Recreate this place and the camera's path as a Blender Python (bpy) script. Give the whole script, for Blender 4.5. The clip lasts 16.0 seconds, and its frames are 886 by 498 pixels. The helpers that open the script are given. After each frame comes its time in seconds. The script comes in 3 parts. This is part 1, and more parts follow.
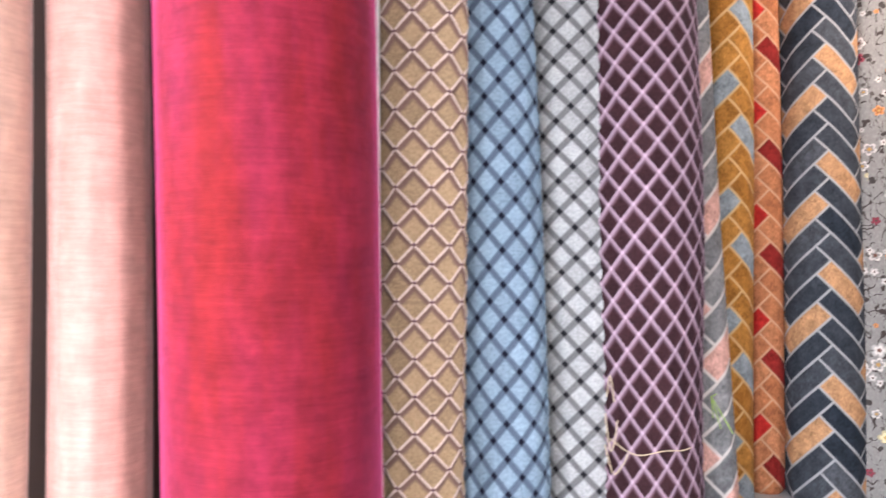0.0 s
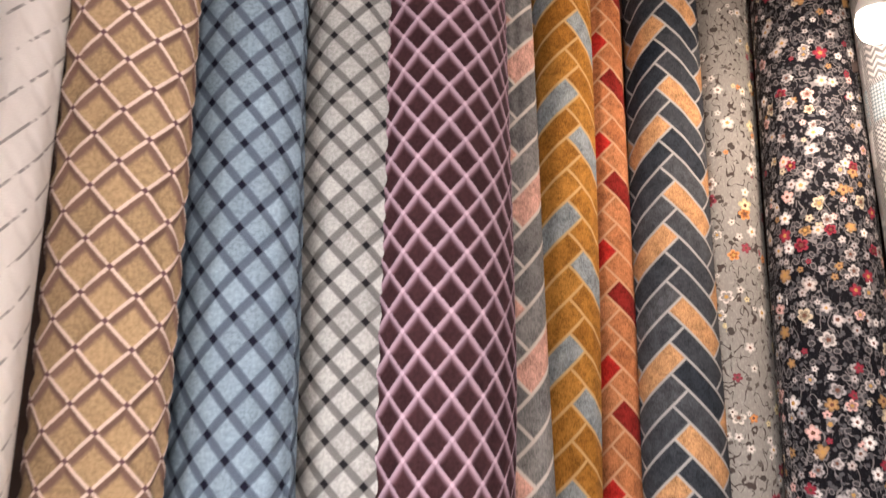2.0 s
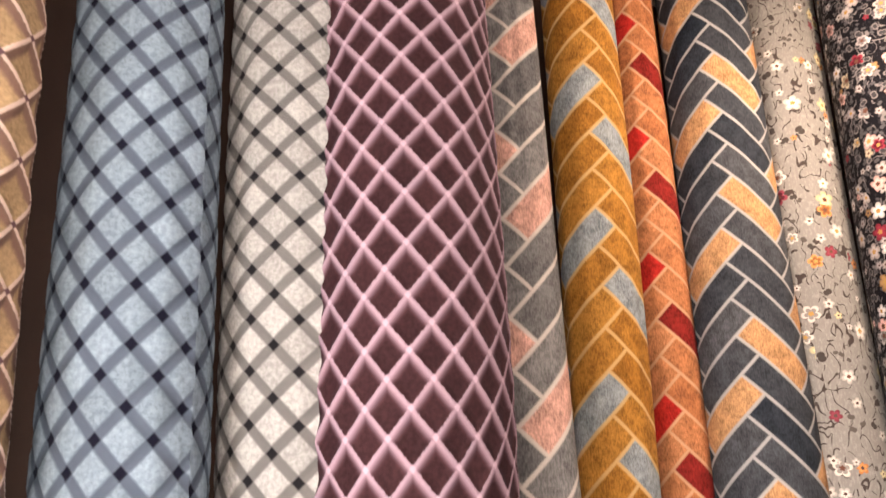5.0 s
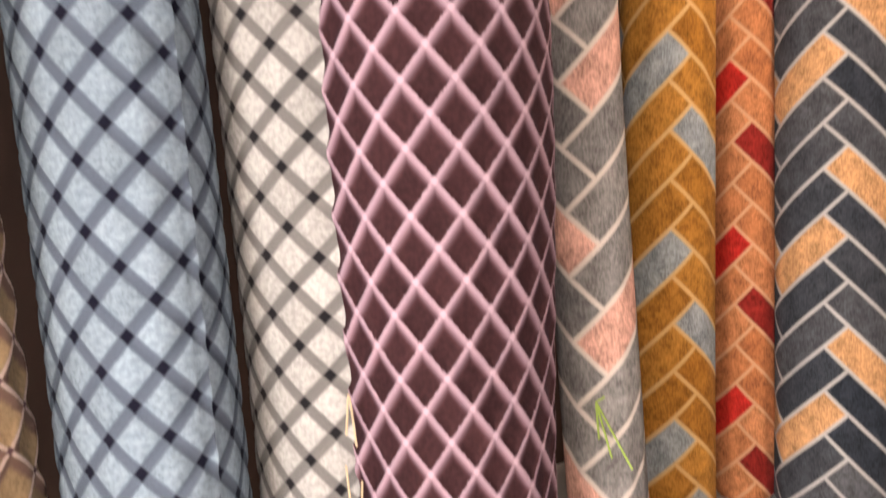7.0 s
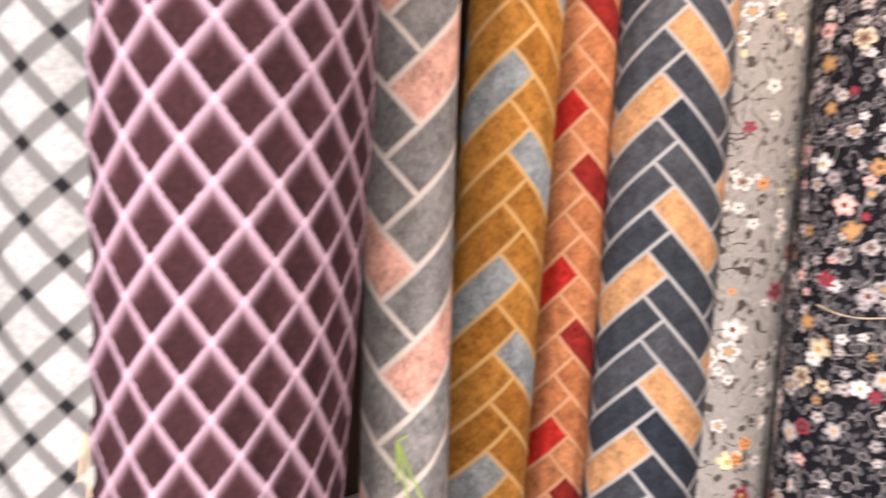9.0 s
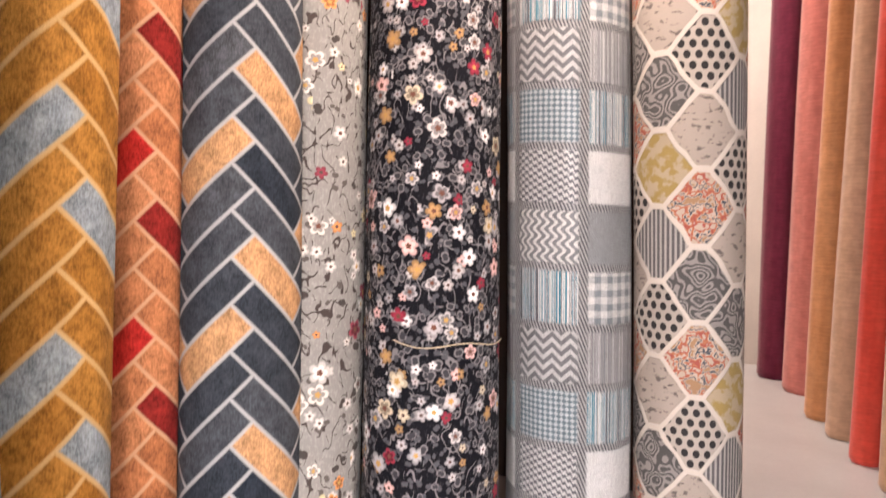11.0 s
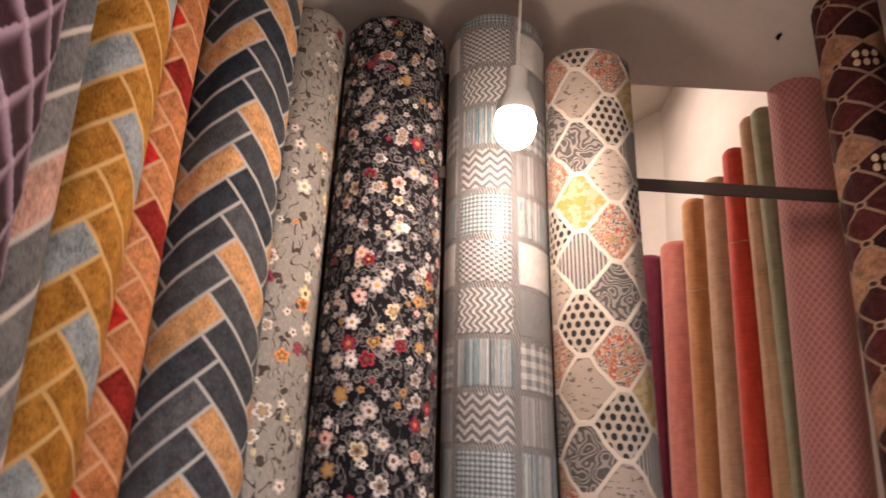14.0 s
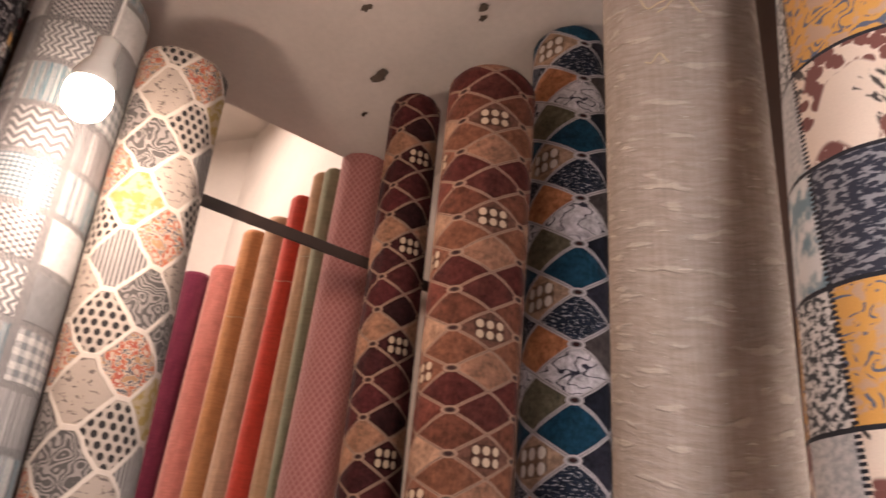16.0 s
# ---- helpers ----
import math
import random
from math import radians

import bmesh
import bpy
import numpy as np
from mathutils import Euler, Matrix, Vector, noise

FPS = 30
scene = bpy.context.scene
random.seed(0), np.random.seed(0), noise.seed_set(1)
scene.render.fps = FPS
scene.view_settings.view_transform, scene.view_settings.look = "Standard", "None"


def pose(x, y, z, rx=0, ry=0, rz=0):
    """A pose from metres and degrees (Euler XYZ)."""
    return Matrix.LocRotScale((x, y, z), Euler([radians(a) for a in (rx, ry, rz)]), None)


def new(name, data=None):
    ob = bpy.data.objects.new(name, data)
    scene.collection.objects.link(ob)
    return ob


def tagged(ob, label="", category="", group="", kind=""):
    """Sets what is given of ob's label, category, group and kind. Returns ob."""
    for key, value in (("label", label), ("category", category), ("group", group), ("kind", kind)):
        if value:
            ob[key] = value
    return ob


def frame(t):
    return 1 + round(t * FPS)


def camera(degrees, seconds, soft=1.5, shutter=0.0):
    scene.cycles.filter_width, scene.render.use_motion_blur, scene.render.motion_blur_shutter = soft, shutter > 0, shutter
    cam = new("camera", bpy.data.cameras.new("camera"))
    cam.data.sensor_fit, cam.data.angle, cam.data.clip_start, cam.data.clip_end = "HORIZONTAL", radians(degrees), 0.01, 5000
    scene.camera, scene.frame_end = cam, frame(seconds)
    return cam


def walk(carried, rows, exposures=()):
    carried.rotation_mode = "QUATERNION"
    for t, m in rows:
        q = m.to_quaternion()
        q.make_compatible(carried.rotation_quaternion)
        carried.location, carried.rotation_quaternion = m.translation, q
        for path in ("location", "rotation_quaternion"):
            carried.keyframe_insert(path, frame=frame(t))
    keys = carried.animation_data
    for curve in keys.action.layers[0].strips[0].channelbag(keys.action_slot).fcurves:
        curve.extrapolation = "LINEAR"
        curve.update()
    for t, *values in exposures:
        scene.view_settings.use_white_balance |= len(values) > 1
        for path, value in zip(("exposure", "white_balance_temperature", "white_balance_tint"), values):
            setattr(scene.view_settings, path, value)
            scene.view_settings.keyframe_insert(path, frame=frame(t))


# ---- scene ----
cam = camera(63.1, 16.0, shutter=0.5)
PATH = [
    (0, pose(-0.0206, 0.0032, 1.2200, 90.00, -0.22, -0.68)),
    (0.5, pose(0.0741, 0.0244, 1.2184, 91.60, -0.42, -1.58)),
    (1, pose(0.1267, 0.0934, 1.2200, 93.80, -1.63, -3.32)),
    (1.5, pose(0.1521, 0.1638, 1.2328, 96.70, -1.40, -6.68)),
    (2, pose(0.1886, 0.2367, 1.2416, 101.30, -1.36, -7.62)),
    (2.5, pose(0.2154, 0.2833, 1.2472, 102.20, -0.54, -5.88)),
    (3, pose(0.2617, 0.3173, 1.2624, 105.60, 0.34, -2.74)),
    (3.2, pose(0.2695, 0.3263, 1.2640, 106.60, 0.63, -1.85)),
    (5.5, pose(0.3252, 0.4760, 1.2592, 102.80, 1.17, -1.09)),
    (6, pose(0.3273, 0.4949, 1.2392, 98.40, 1.29, -0.91)),
    (6.5, pose(0.3334, 0.5162, 1.2216, 91.50, 3.11, 2.36)),
    (7, pose(0.3434, 0.5351, 1.2072, 82.90, 2.84, 3.41)),
    (7.5, pose(0.3562, 0.5530, 1.1960, 76.90, 2.47, 3.31)),
    (8, pose(0.3616, 0.5645, 1.1872, 72.80, 0.67, 2.52)),
    (8.5, pose(0.3627, 0.5878, 1.1856, 76.90, -1.08, 0.52)),
    (9, pose(0.3807, 0.6071, 1.2120, 83.10, -3.54, -7.70)),
    (9.5, pose(0.3917, 0.6198, 1.2184, 82.00, -2.40, -18.85)),
    (9.7, pose(0.3947, 0.6203, 1.2200, 81.10, -2.00, -24.40)),
    (11.8, pose(0.3216, 0.6950, 1.3168, 90.40, -2.12, -44.33)),
    (12, pose(0.3004, 0.6727, 1.3496, 91.41, -2.24, -43.87)),
    (12.5, pose(0.2820, 0.6476, 1.3352, 97.79, -0.63, -42.52)),
    (13, pose(0.2650, 0.6647, 1.3296, 104.98, -0.34, -43.79)),
    (13.5, pose(0.2583, 0.6786, 1.3280, 109.06, -1.49, -47.20)),
    (14, pose(0.2498, 0.7081, 1.3280, 109.75, -4.10, -52.71)),
    (14.5, pose(0.2602, 0.6761, 1.3272, 110.53, -6.18, -59.02)),
    (15, pose(0.2458, 0.6829, 1.3256, 112.24, -4.87, -72.31)),
    (15.5, pose(0.2445, 0.6840, 1.3216, 114.25, -6.53, -83.33)),
    (16, pose(0.2381, 0.6803, 1.3208, 115.13, -6.50, -90.23)),
]
walk(cam, PATH, [(0.0, 0.30, 5250, 9), (1.0, 0.36, 5800, 9), (2.5, 0.12, 6150, 11), (3.2, 0.18, 6300, 11), (5.5, 0.58, 6600, 13), (6.5, 0.46, 6650, 13),
                 (8.5, 0.66, 6300, 13), (9.7, 0.90, 5750, 13), (11.8, 0.34, 6150, 13), (12.5, -0.05, 6250, 16), (13.5, -0.30, 6450, 17),
                 (15.0, -0.10, 6500, 17), (16.0, 0.08, 6400, 17)])

# ---- world and lights ----
world = bpy.data.worlds.new("world")
scene.world = world
world.use_nodes = True
world.node_tree.nodes["Background"].inputs[0].default_value = (0.9, 0.95, 1.0, 1)
world.node_tree.nodes["Background"].inputs[1].default_value = 0.02

VX, VY = (0.8, 0.6), (-0.6, 0.8)          # the niche's depth axis and its left-hand axis


def xy(v, s):
    return (v * VX[0] + s * VY[0], v * VX[1] + s * VY[1])


BULB = (1.006, 1.202, 1.848)


def lamp(name, kind, where, energy, colour, size=0.05):
    data = bpy.data.lights.new(name, kind)
    data.energy, data.color = energy, colour
    ob = new(name, data)
    if kind == "AREA":
        data.shape, data.size, data.size_y = "RECTANGLE", size[0], size[1]
        ob.matrix_world = where
    else:
        data.shadow_soft_size = size
        ob.location = where
    return ob


lamp("bulb_light", "POINT", BULB, 8.8, (1.0, 0.74, 0.56), 0.028)
# unseen lamp, added to brighten the rolls on the left ledge
tx, ty = xy(-0.28, -1.87)
lamp("fill_from_aside", "AREA", pose(tx, ty, 1.55, 90, 0, 36.87), 27.0, (1.0, 0.92, 0.86), (1.15, 0.10))
# added fill panel, out of view, to brighten the right-hand rolls
dx, dy = xy(-1.50, 1.13)
lamp("fill_from_left", "AREA", pose(dx, dy, 2.30, 90, 0, 36.87 + 180), 335.0, (1.0, 0.96, 0.94), (1.3, 1.4))
# added fill panel behind the walker, for the fronts of all the rolls
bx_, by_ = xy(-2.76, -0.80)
lamp("fill_from_behind", "AREA", pose(bx_, by_, 2.30, 90, 0, 36.87 - 90), 180.0, (1.0, 0.94, 0.90), (1.6, 1.4))
# unseen lamp, added for the bright far wall; its tube is assumed
fx, fy = xy(3.12, 0.52)
lamp("fill_beyond_rail", "AREA", pose(fx, fy, 3.185, 0, 0, 126.87), 40.0, (1.0, 0.80, 0.66), (1.15, 0.10))


# ---- materials: a small arithmetic on shader sockets ----
class Sock:
    def __init__(self, tree, out):
        self.tree, self.out = tree, out

    def __add__(self, o): return mth(self.tree, "ADD", self, o)
    def __radd__(self, o): return mth(self.tree, "ADD", o, self)
    def __sub__(self, o): return mth(self.tree, "SUBTRACT", self, o)
    def __rsub__(self, o): return mth(self.tree, "SUBTRACT", o, self)
    def __mul__(self, o): return mth(self.tree, "MULTIPLY", self, o)
    def __rmul__(self, o): return mth(self.tree, "MULTIPLY", o, self)
    def __truediv__(self, o): return mth(self.tree, "DIVIDE", self, o)
    def __lt__(self, o): return mth(self.tree, "LESS_THAN", self, o)
    def __gt__(self, o): return mth(self.tree, "GREATER_THAN", self, o)


def put(tree, socket, value):
    if isinstance(value, Sock):
        tree.links.new(value.out, socket)
    elif isinstance(value, tuple):
        socket.default_value = (*value, 1.0) if len(value) == 3 and len(socket.default_value) == 4 else value
    else:
        socket.default_value = value


def mth(tree, op, a, b=None, c=None):
    n = tree.nodes.new("ShaderNodeMath")
    n.operation = op
    for i, x in enumerate((a, b, c)):
        if x is not None:
            put(tree, n.inputs[i], x)
    return Sock(tree, n.outputs[0])


def one(op):
    return lambda x, *r: mth(x.tree, op, x, *r)


fract, floor_, absol, sine, cosine = one("FRACT"), one("FLOOR"), one("ABSOLUTE"), one("SINE"), one("COSINE")
fmod, low, high, arctan2 = one("FLOORED_MODULO"), one("MINIMUM"), one("MAXIMUM"), one("ARCTAN2")


def step(x, a, b):
    """0 below a, 1 above b, smooth between."""
    n = x.tree.nodes.new("ShaderNodeMapRange")
    n.interpolation_type = "SMOOTHSTEP"
    put(x.tree, n.inputs["Value"], x)
    n.inputs["From Min"].default_value, n.inputs["From Max"].default_value = a, b
    return Sock(x.tree, n.outputs["Result"])


def pick(f, a, b):
    """Colour a where f is 0, b where it is 1."""
    n = f.tree.nodes.new("ShaderNodeMix")
    n.data_type = "RGBA"
    put(f.tree, n.inputs["Factor"], f)
    put(f.tree, n.inputs[6], a)
    put(f.tree, n.inputs[7], b)
    return Sock(f.tree, n.outputs[2])


def blendf(f, a, b):
    return f * b + (1.0 - f) * a if isinstance(b, Sock) or isinstance(a, Sock) else f * (b - a) + a


def vec(tree, x, y, z=0.0):
    n = tree.nodes.new("ShaderNodeCombineXYZ")
    for i, q in enumerate((x, y, z)):
        put(tree, n.inputs[i], q)
    return Sock(tree, n.outputs[0])


def noisef(v, scale, detail=3.0, rough=0.55):
    n = v.tree.nodes.new("ShaderNodeTexNoise")
    put(v.tree, n.inputs["Vector"], v)
    n.inputs["Scale"].default_value, n.inputs["Detail"].default_value, n.inputs["Roughness"].default_value = scale, detail, rough
    return Sock(v.tree, n.outputs["Fac"])


def rand(tree, x, y, z=0.0):
    n = tree.nodes.new("ShaderNodeTexWhiteNoise")
    put(tree, n.inputs["Vector"], vec(tree, x, y, z))
    return Sock(tree, n.outputs["Value"])


def scaled(c, f):
    """Colour c times the number f."""
    n = f.tree.nodes.new("ShaderNodeVectorMath")
    n.operation = "SCALE"
    put(f.tree, n.inputs[0], c)
    put(f.tree, n.inputs["Scale"], f)
    return Sock(f.tree, n.outputs[0])


def strong(n):
    """A noise spread over the whole range."""
    return step(n, 0.30, 0.70)


def ramp(f, colours):
    """Even steps of plain colours."""
    n = f.tree.nodes.new("ShaderNodeValToRGB")
    n.color_ramp.interpolation = "CONSTANT"
    while len(n.color_ramp.elements) < len(colours):
        n.color_ramp.elements.new(0.5)
    for i, c in enumerate(colours):
        n.color_ramp.elements[i].position = i / len(colours)
        n.color_ramp.elements[i].color = (*c, 1)
    put(f.tree, n.inputs[0], f)
    return Sock(f.tree, n.outputs[0])


def cloth(name, draw, rough=0.8, sheen=0.25, tint=(1, 1, 1), weave=0.25, relief=0.0015, gloss=0.0, sheen_rough=0.45):
    """A textile: draw(u, v) gives its colour and relief from metres round and along the roll."""
    m = bpy.data.materials.new(name)
    m.use_nodes = True
    t = m.node_tree
    b = t.nodes["Principled BSDF"]
    uv = t.nodes.new("ShaderNodeUVMap")
    sep = t.nodes.new("ShaderNodeSeparateXYZ")
    t.links.new(uv.outputs[0], sep.inputs[0])
    u, v = Sock(t, sep.outputs[0]), Sock(t, sep.outputs[1])
    where = Sock(t, uv.outputs[0])
    colour, height = draw(u, v, where)
    grain = noisef(where, 900.0, 2.0)
    stain = noisef(where, 9.0, 4.0)
    colour = scaled(colour, 0.72 + 0.34 * grain + 0.24 * stain)
    put(t, b.inputs["Base Color"], colour)
    b.inputs["Roughness"].default_value = rough
    b.inputs["Sheen Weight"].default_value = sheen
    b.inputs["Sheen Roughness"].default_value = sheen_rough
    b.inputs["Sheen Tint"].default_value = (*tint, 1)
    b.inputs["Specular IOR Level"].default_value = 0.07
    if gloss:
        b.inputs["Coat Weight"].default_value, b.inputs["Coat Roughness"].default_value = gloss, 0.34
    bump = t.nodes.new("ShaderNodeBump")
    bump.inputs["Strength"].default_value, bump.inputs["Distance"].default_value = 0.8, relief
    put(t, bump.inputs["Height"], height + weave * grain + 0.5 * stain)
    t.links.new(bump.outputs[0], b.inputs["Normal"])
    return m


def plain(name, colour, rough=0.6, metal=0.0, spread=0.25, scale=14.0, relief=0.002, glow=0.0, fine=160.0):
    """Paint, plaster, wood and metal with stains at two scales, in metres."""
    m = bpy.data.materials.new(name)
    m.use_nodes = True
    t = m.node_tree
    b = t.nodes["Principled BSDF"]
    co = t.nodes.new("ShaderNodeTexCoord")
    p = Sock(t, co.outputs["Object"])
    big, small = noisef(p, scale, 5.0, 0.62), noisef(p, fine, 3.0)
    put(t, b.inputs["Base Color"], scaled(colour, (1.0 - spread) + spread * 1.5 * big + 0.5 * spread * small))
    put(t, b.inputs["Roughness"], rough - 0.15 + 0.3 * big)
    b.inputs["Metallic"].default_value = metal
    bump = t.nodes.new("ShaderNodeBump")
    bump.inputs["Strength"].default_value, bump.inputs["Distance"].default_value = 0.5, relief
    put(t, bump.inputs["Height"], big + 0.3 * small)
    t.links.new(bump.outputs[0], b.inputs["Normal"])
    if glow:
        b.inputs["Emission Color"].default_value = (1.0, 0.86, 0.70, 1)
        b.inputs["Emission Strength"].default_value = glow
    return m


def lattice(u, v, w, h, u0=0.0, v0=0.0):
    """Distance to the nearest line of a diamond net, 0 on a line and 0.5 in a cell, by both families, and the cell's numbers."""
    p = (u - u0) / w + (v - v0) / h
    q = (u - u0) / w - (v - v0) / h
    dp = 0.5 - absol(fract(p) - 0.5)
    dq = 0.5 - absol(fract(q) - 0.5)
    return dp, dq, floor_(p), floor_(q)


def net_pq(net, u, v):
    """Where a point lies on a printed net: net holds how its columns and its rows, counted downwards in half cells, run with u and v."""
    (a, b, c), (d, e, f) = net
    col, row = a * u + b * v + c, d * u + e * v + f
    return (col - row) * 0.5, (col + row) * 0.5


TAN_LINES = ((41.96, 0.08, -6.556), (-0.53, -41.34, 35.112))
BLUE_LINES = ((50.05, -0.51, -15.320), (-0.92, -41.88, 37.409))
WHITE_LINES = ((45.58, 0.45, -11.717), (-2.11, -43.99, 40.456))
MAUVE_LINES = ((54.93, 0.28, -12.640), (0.26, -42.63, 39.312))
BROWN_LINES = ((18.57, 1.17, -5.522), (2.16, -35.45, 49.017))
DARK_LINES = ((20.47, 0.13, -3.836), (1.52, -30.52, 43.873))
NAVY_LINES = ((15.16, -0.29, -3.569), (1.44, -23.86, 31.999))


def quilt(net, fill, line, knot, wide, soft=0.06, hair=0.0, cord=False, band=None, pile_up=None, knots=(0.8, 1.7)):
    """A diamond net: hair frays its lines, band lays a second shade along the upper edges of each cell, pile_up lets the lines' pile
    run out softly there, cord raises the lines."""
    def draw(u, v, where):
        t = u.tree
        p, q = net_pq(net, u, v)
        i, j, p, q = floor_(p), floor_(q), fract(p), fract(q)
        jag = (noisef(vec(t, u * 900.0, v * 90.0), 1.0, 2.0) - 0.5) * hair
        upper = low(1.0 - p, q)
        dp, dq = 0.5 - absol(p - 0.5), 0.5 - absol(q - 0.5)
        d = low(dp, dq)
        on = 1.0 - step(d + jag, wide - soft, wide + soft)
        both = 1.0 - step(high(dp, dq), wide * knots[0], wide * knots[1])
        pile = noisef(vec(t, u * 260.0, v * 200.0), 1.0, 3.0, 0.6)
        ground = scaled(fill, (0.66 + 0.24 * rand(t, i, j)) + 0.36 * strong(pile))
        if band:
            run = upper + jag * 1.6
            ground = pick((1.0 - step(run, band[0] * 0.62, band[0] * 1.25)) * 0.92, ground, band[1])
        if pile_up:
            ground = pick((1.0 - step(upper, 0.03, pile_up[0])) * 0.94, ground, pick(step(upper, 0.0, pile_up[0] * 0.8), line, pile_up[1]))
        twist = 0.5 + 0.5 * sine((u * 1.0 + v * 1.3) * 3400.0)
        c = pick(on, ground, scaled(line, 0.80 + 0.30 * twist))
        c = pick(both, c, knot)
        return c, (1.0 - step(d, 0.0, 0.25)) if cord else step(d, 0.0, 0.42) * 1.0
    return draw


def herringbone(w, base, accent, line, other, u0=0.0, v0=0.0, n=3, turn=0, wide=0.05, accent_shaded=None):
    """Blocks laid by turns one way and the other; every fourth has the accent colour, or on those laid the other way a
    second one with shade put in.
    """
    def draw(u, v, where):
        t = u.tree
        k = 0.70711 / w
        p = ((u - u0) + (v - v0)) * k
        q = ((v - v0) - (u - u0)) * k
        i, j = floor_(p), floor_(q)
        m = fmod(i - j, 2.0 * n)
        lying = m < (n - 0.5)
        along = blendf(lying, (2.0 * n - 1.0) - m + fract(q), m + fract(p))
        across = blendf(lying, fract(p), fract(q))
        number = blendf(lying, i + float(turn), j)
        d = low(low(along, n - along), low(across, 1.0 - across))
        r = rand(t, number, lying)
        special = fmod(number, 4.0) < 0.5
        c = pick(r, base, other)
        c = pick(special, c, pick(lying, accent_shaded or accent, accent))
        pile = noisef(vec(t, u * 420.0, v * 130.0), 1.0, 3.0, 0.7)
        blot = noisef(vec(t, u * 55.0, v * 38.0), 1.0, 4.0, 0.65)
        c = scaled(c, 0.42 + 0.62 * strong(pile) + 0.52 * strong(blot))
        fuzz = d + (noisef(vec(t, u * 700.0, v * 700.0), 1.0, 1.0) - 0.5) * 0.07
        on = (1.0 - step(fuzz, wide * 0.4, wide * 1.9)) * 0.92
        return pick(on, c, line), step(d, 0.0, 0.22) + 0.5 * pile
    return draw


def flowers(u, v, cell, size, share, seed, petals=5.0):
    """Scattered blossoms: their mask, their heart's mask and a random number each."""
    t = u.tree
    n = t.nodes.new("ShaderNodeTexVoronoi")
    n.voronoi_dimensions = "2D"
    put(t, n.inputs["Vector"], vec(t, u / cell + seed, v / cell))
    n.inputs["Scale"].default_value, n.inputs["Randomness"].default_value = 1.0, 0.85
    sep = t.nodes.new("ShaderNodeSeparateXYZ")
    t.links.new(n.outputs["Position"], sep.inputs[0])
    x = u / cell + seed - Sock(t, sep.outputs[0])
    y = v / cell - Sock(t, sep.outputs[1])
    r = mth(t, "SQRT", x * x + y * y)
    one_ = rand(t, Sock(t, sep.outputs[0]), Sock(t, sep.outputs[1]))
    two = rand(t, Sock(t, sep.outputs[1]), Sock(t, sep.outputs[0]), 3.0)
    lobe = absol(cosine(arctan2(y, x) * (petals * 0.5) + one_ * 6.28))
    edge = (0.50 + 0.55 * mth(t, "POWER", lobe, 0.6)) * (0.62 + 0.42 * rand(t, Sock(t, sep.outputs[1]), Sock(t, sep.outputs[0]), 8.0)) * size / cell
    there = two < share
    return (1.0 - step(r / edge, 0.86, 1.08)) * there, (r < edge * 0.30), step(r / edge, 0.62, 0.70), one_


def vine(u, v, size, seed, wide):
    """Thin wandering lines."""
    t = u.tree
    n = noisef(vec(t, u / size + seed, v / size * 0.6), 1.0, 1.0, 0.4)
    gap = noisef(vec(t, u / size * 1.7 + seed, v / size * 1.7), 1.0, 0.0)
    return (1.0 - step(absol(n - 0.5), wide * 0.5, wide)) * step(gap, 0.44, 0.5)


def floral(ground, ground2, palette, cell, size, share, leaf, leafy, stem, streak=0.5):
    def draw(u, v, where):
        t = u.tree
        speck = noisef(vec(t, u * 300.0, v * 110.0), 1.0, 4.0, 0.7)
        c = pick(step(speck, streak, streak + 0.16), ground, ground2)
        c = pick(high(vine(u, v, 0.030, 2.0, 0.018), vine(u, v, 0.022, 11.0, 0.014)), c, stem)
        m4, h4, e4, r4 = flowers(u, v, cell * 0.36, size * 0.34, leafy, 29.1, 2.0)
        c = pick(m4, c, leaf)
        m3, h3, e3, r3 = flowers(u, v, cell * 0.55, size * 0.55, leafy * 0.8, 17.3, 2.0)
        c = pick(m3, c, pick(e3, scaled(leaf, 0.6 + 0.0 * u), stem))
        m2, h2, e2, r2 = flowers(u, v, cell * 0.72, size * 0.60, share * 0.8, 5.7)
        c = pick(m2, c, pick(e2, ramp(r2, palette), scaled(ramp(r2, palette), 0.7 + 0.0 * u)))
        c = pick(m2 * h2, c, (0.10, 0.06, 0.05))
        m1, h1, e1, r1 = flowers(u, v, cell, size, share, 0.0)
        open_ = pick(e1, scaled(ramp(r1, palette), 0.42 + 0.0 * u), ramp(r1, palette))
        full = scaled(ramp(r1, palette), 1.12 - 0.35 * e1)
        c = pick(m1, c, pick(fract(r1 * 7.0) < 0.45, full, open_))
        c = pick(m1 * h1, c, pick(fract(r1 * 13.0) < 0.5, (0.14, 0.06, 0.04), (0.45, 0.26, 0.08)))
        return c, m1 * 0.5 + m2 * 0.3
    return draw


def chosen(f, n, colours):
    """One of n coloured sockets, by the whole number f."""
    c = colours[0]
    for k in range(1, n):
        c = pick(f > (k - 0.5), c, colours[k])
    return c


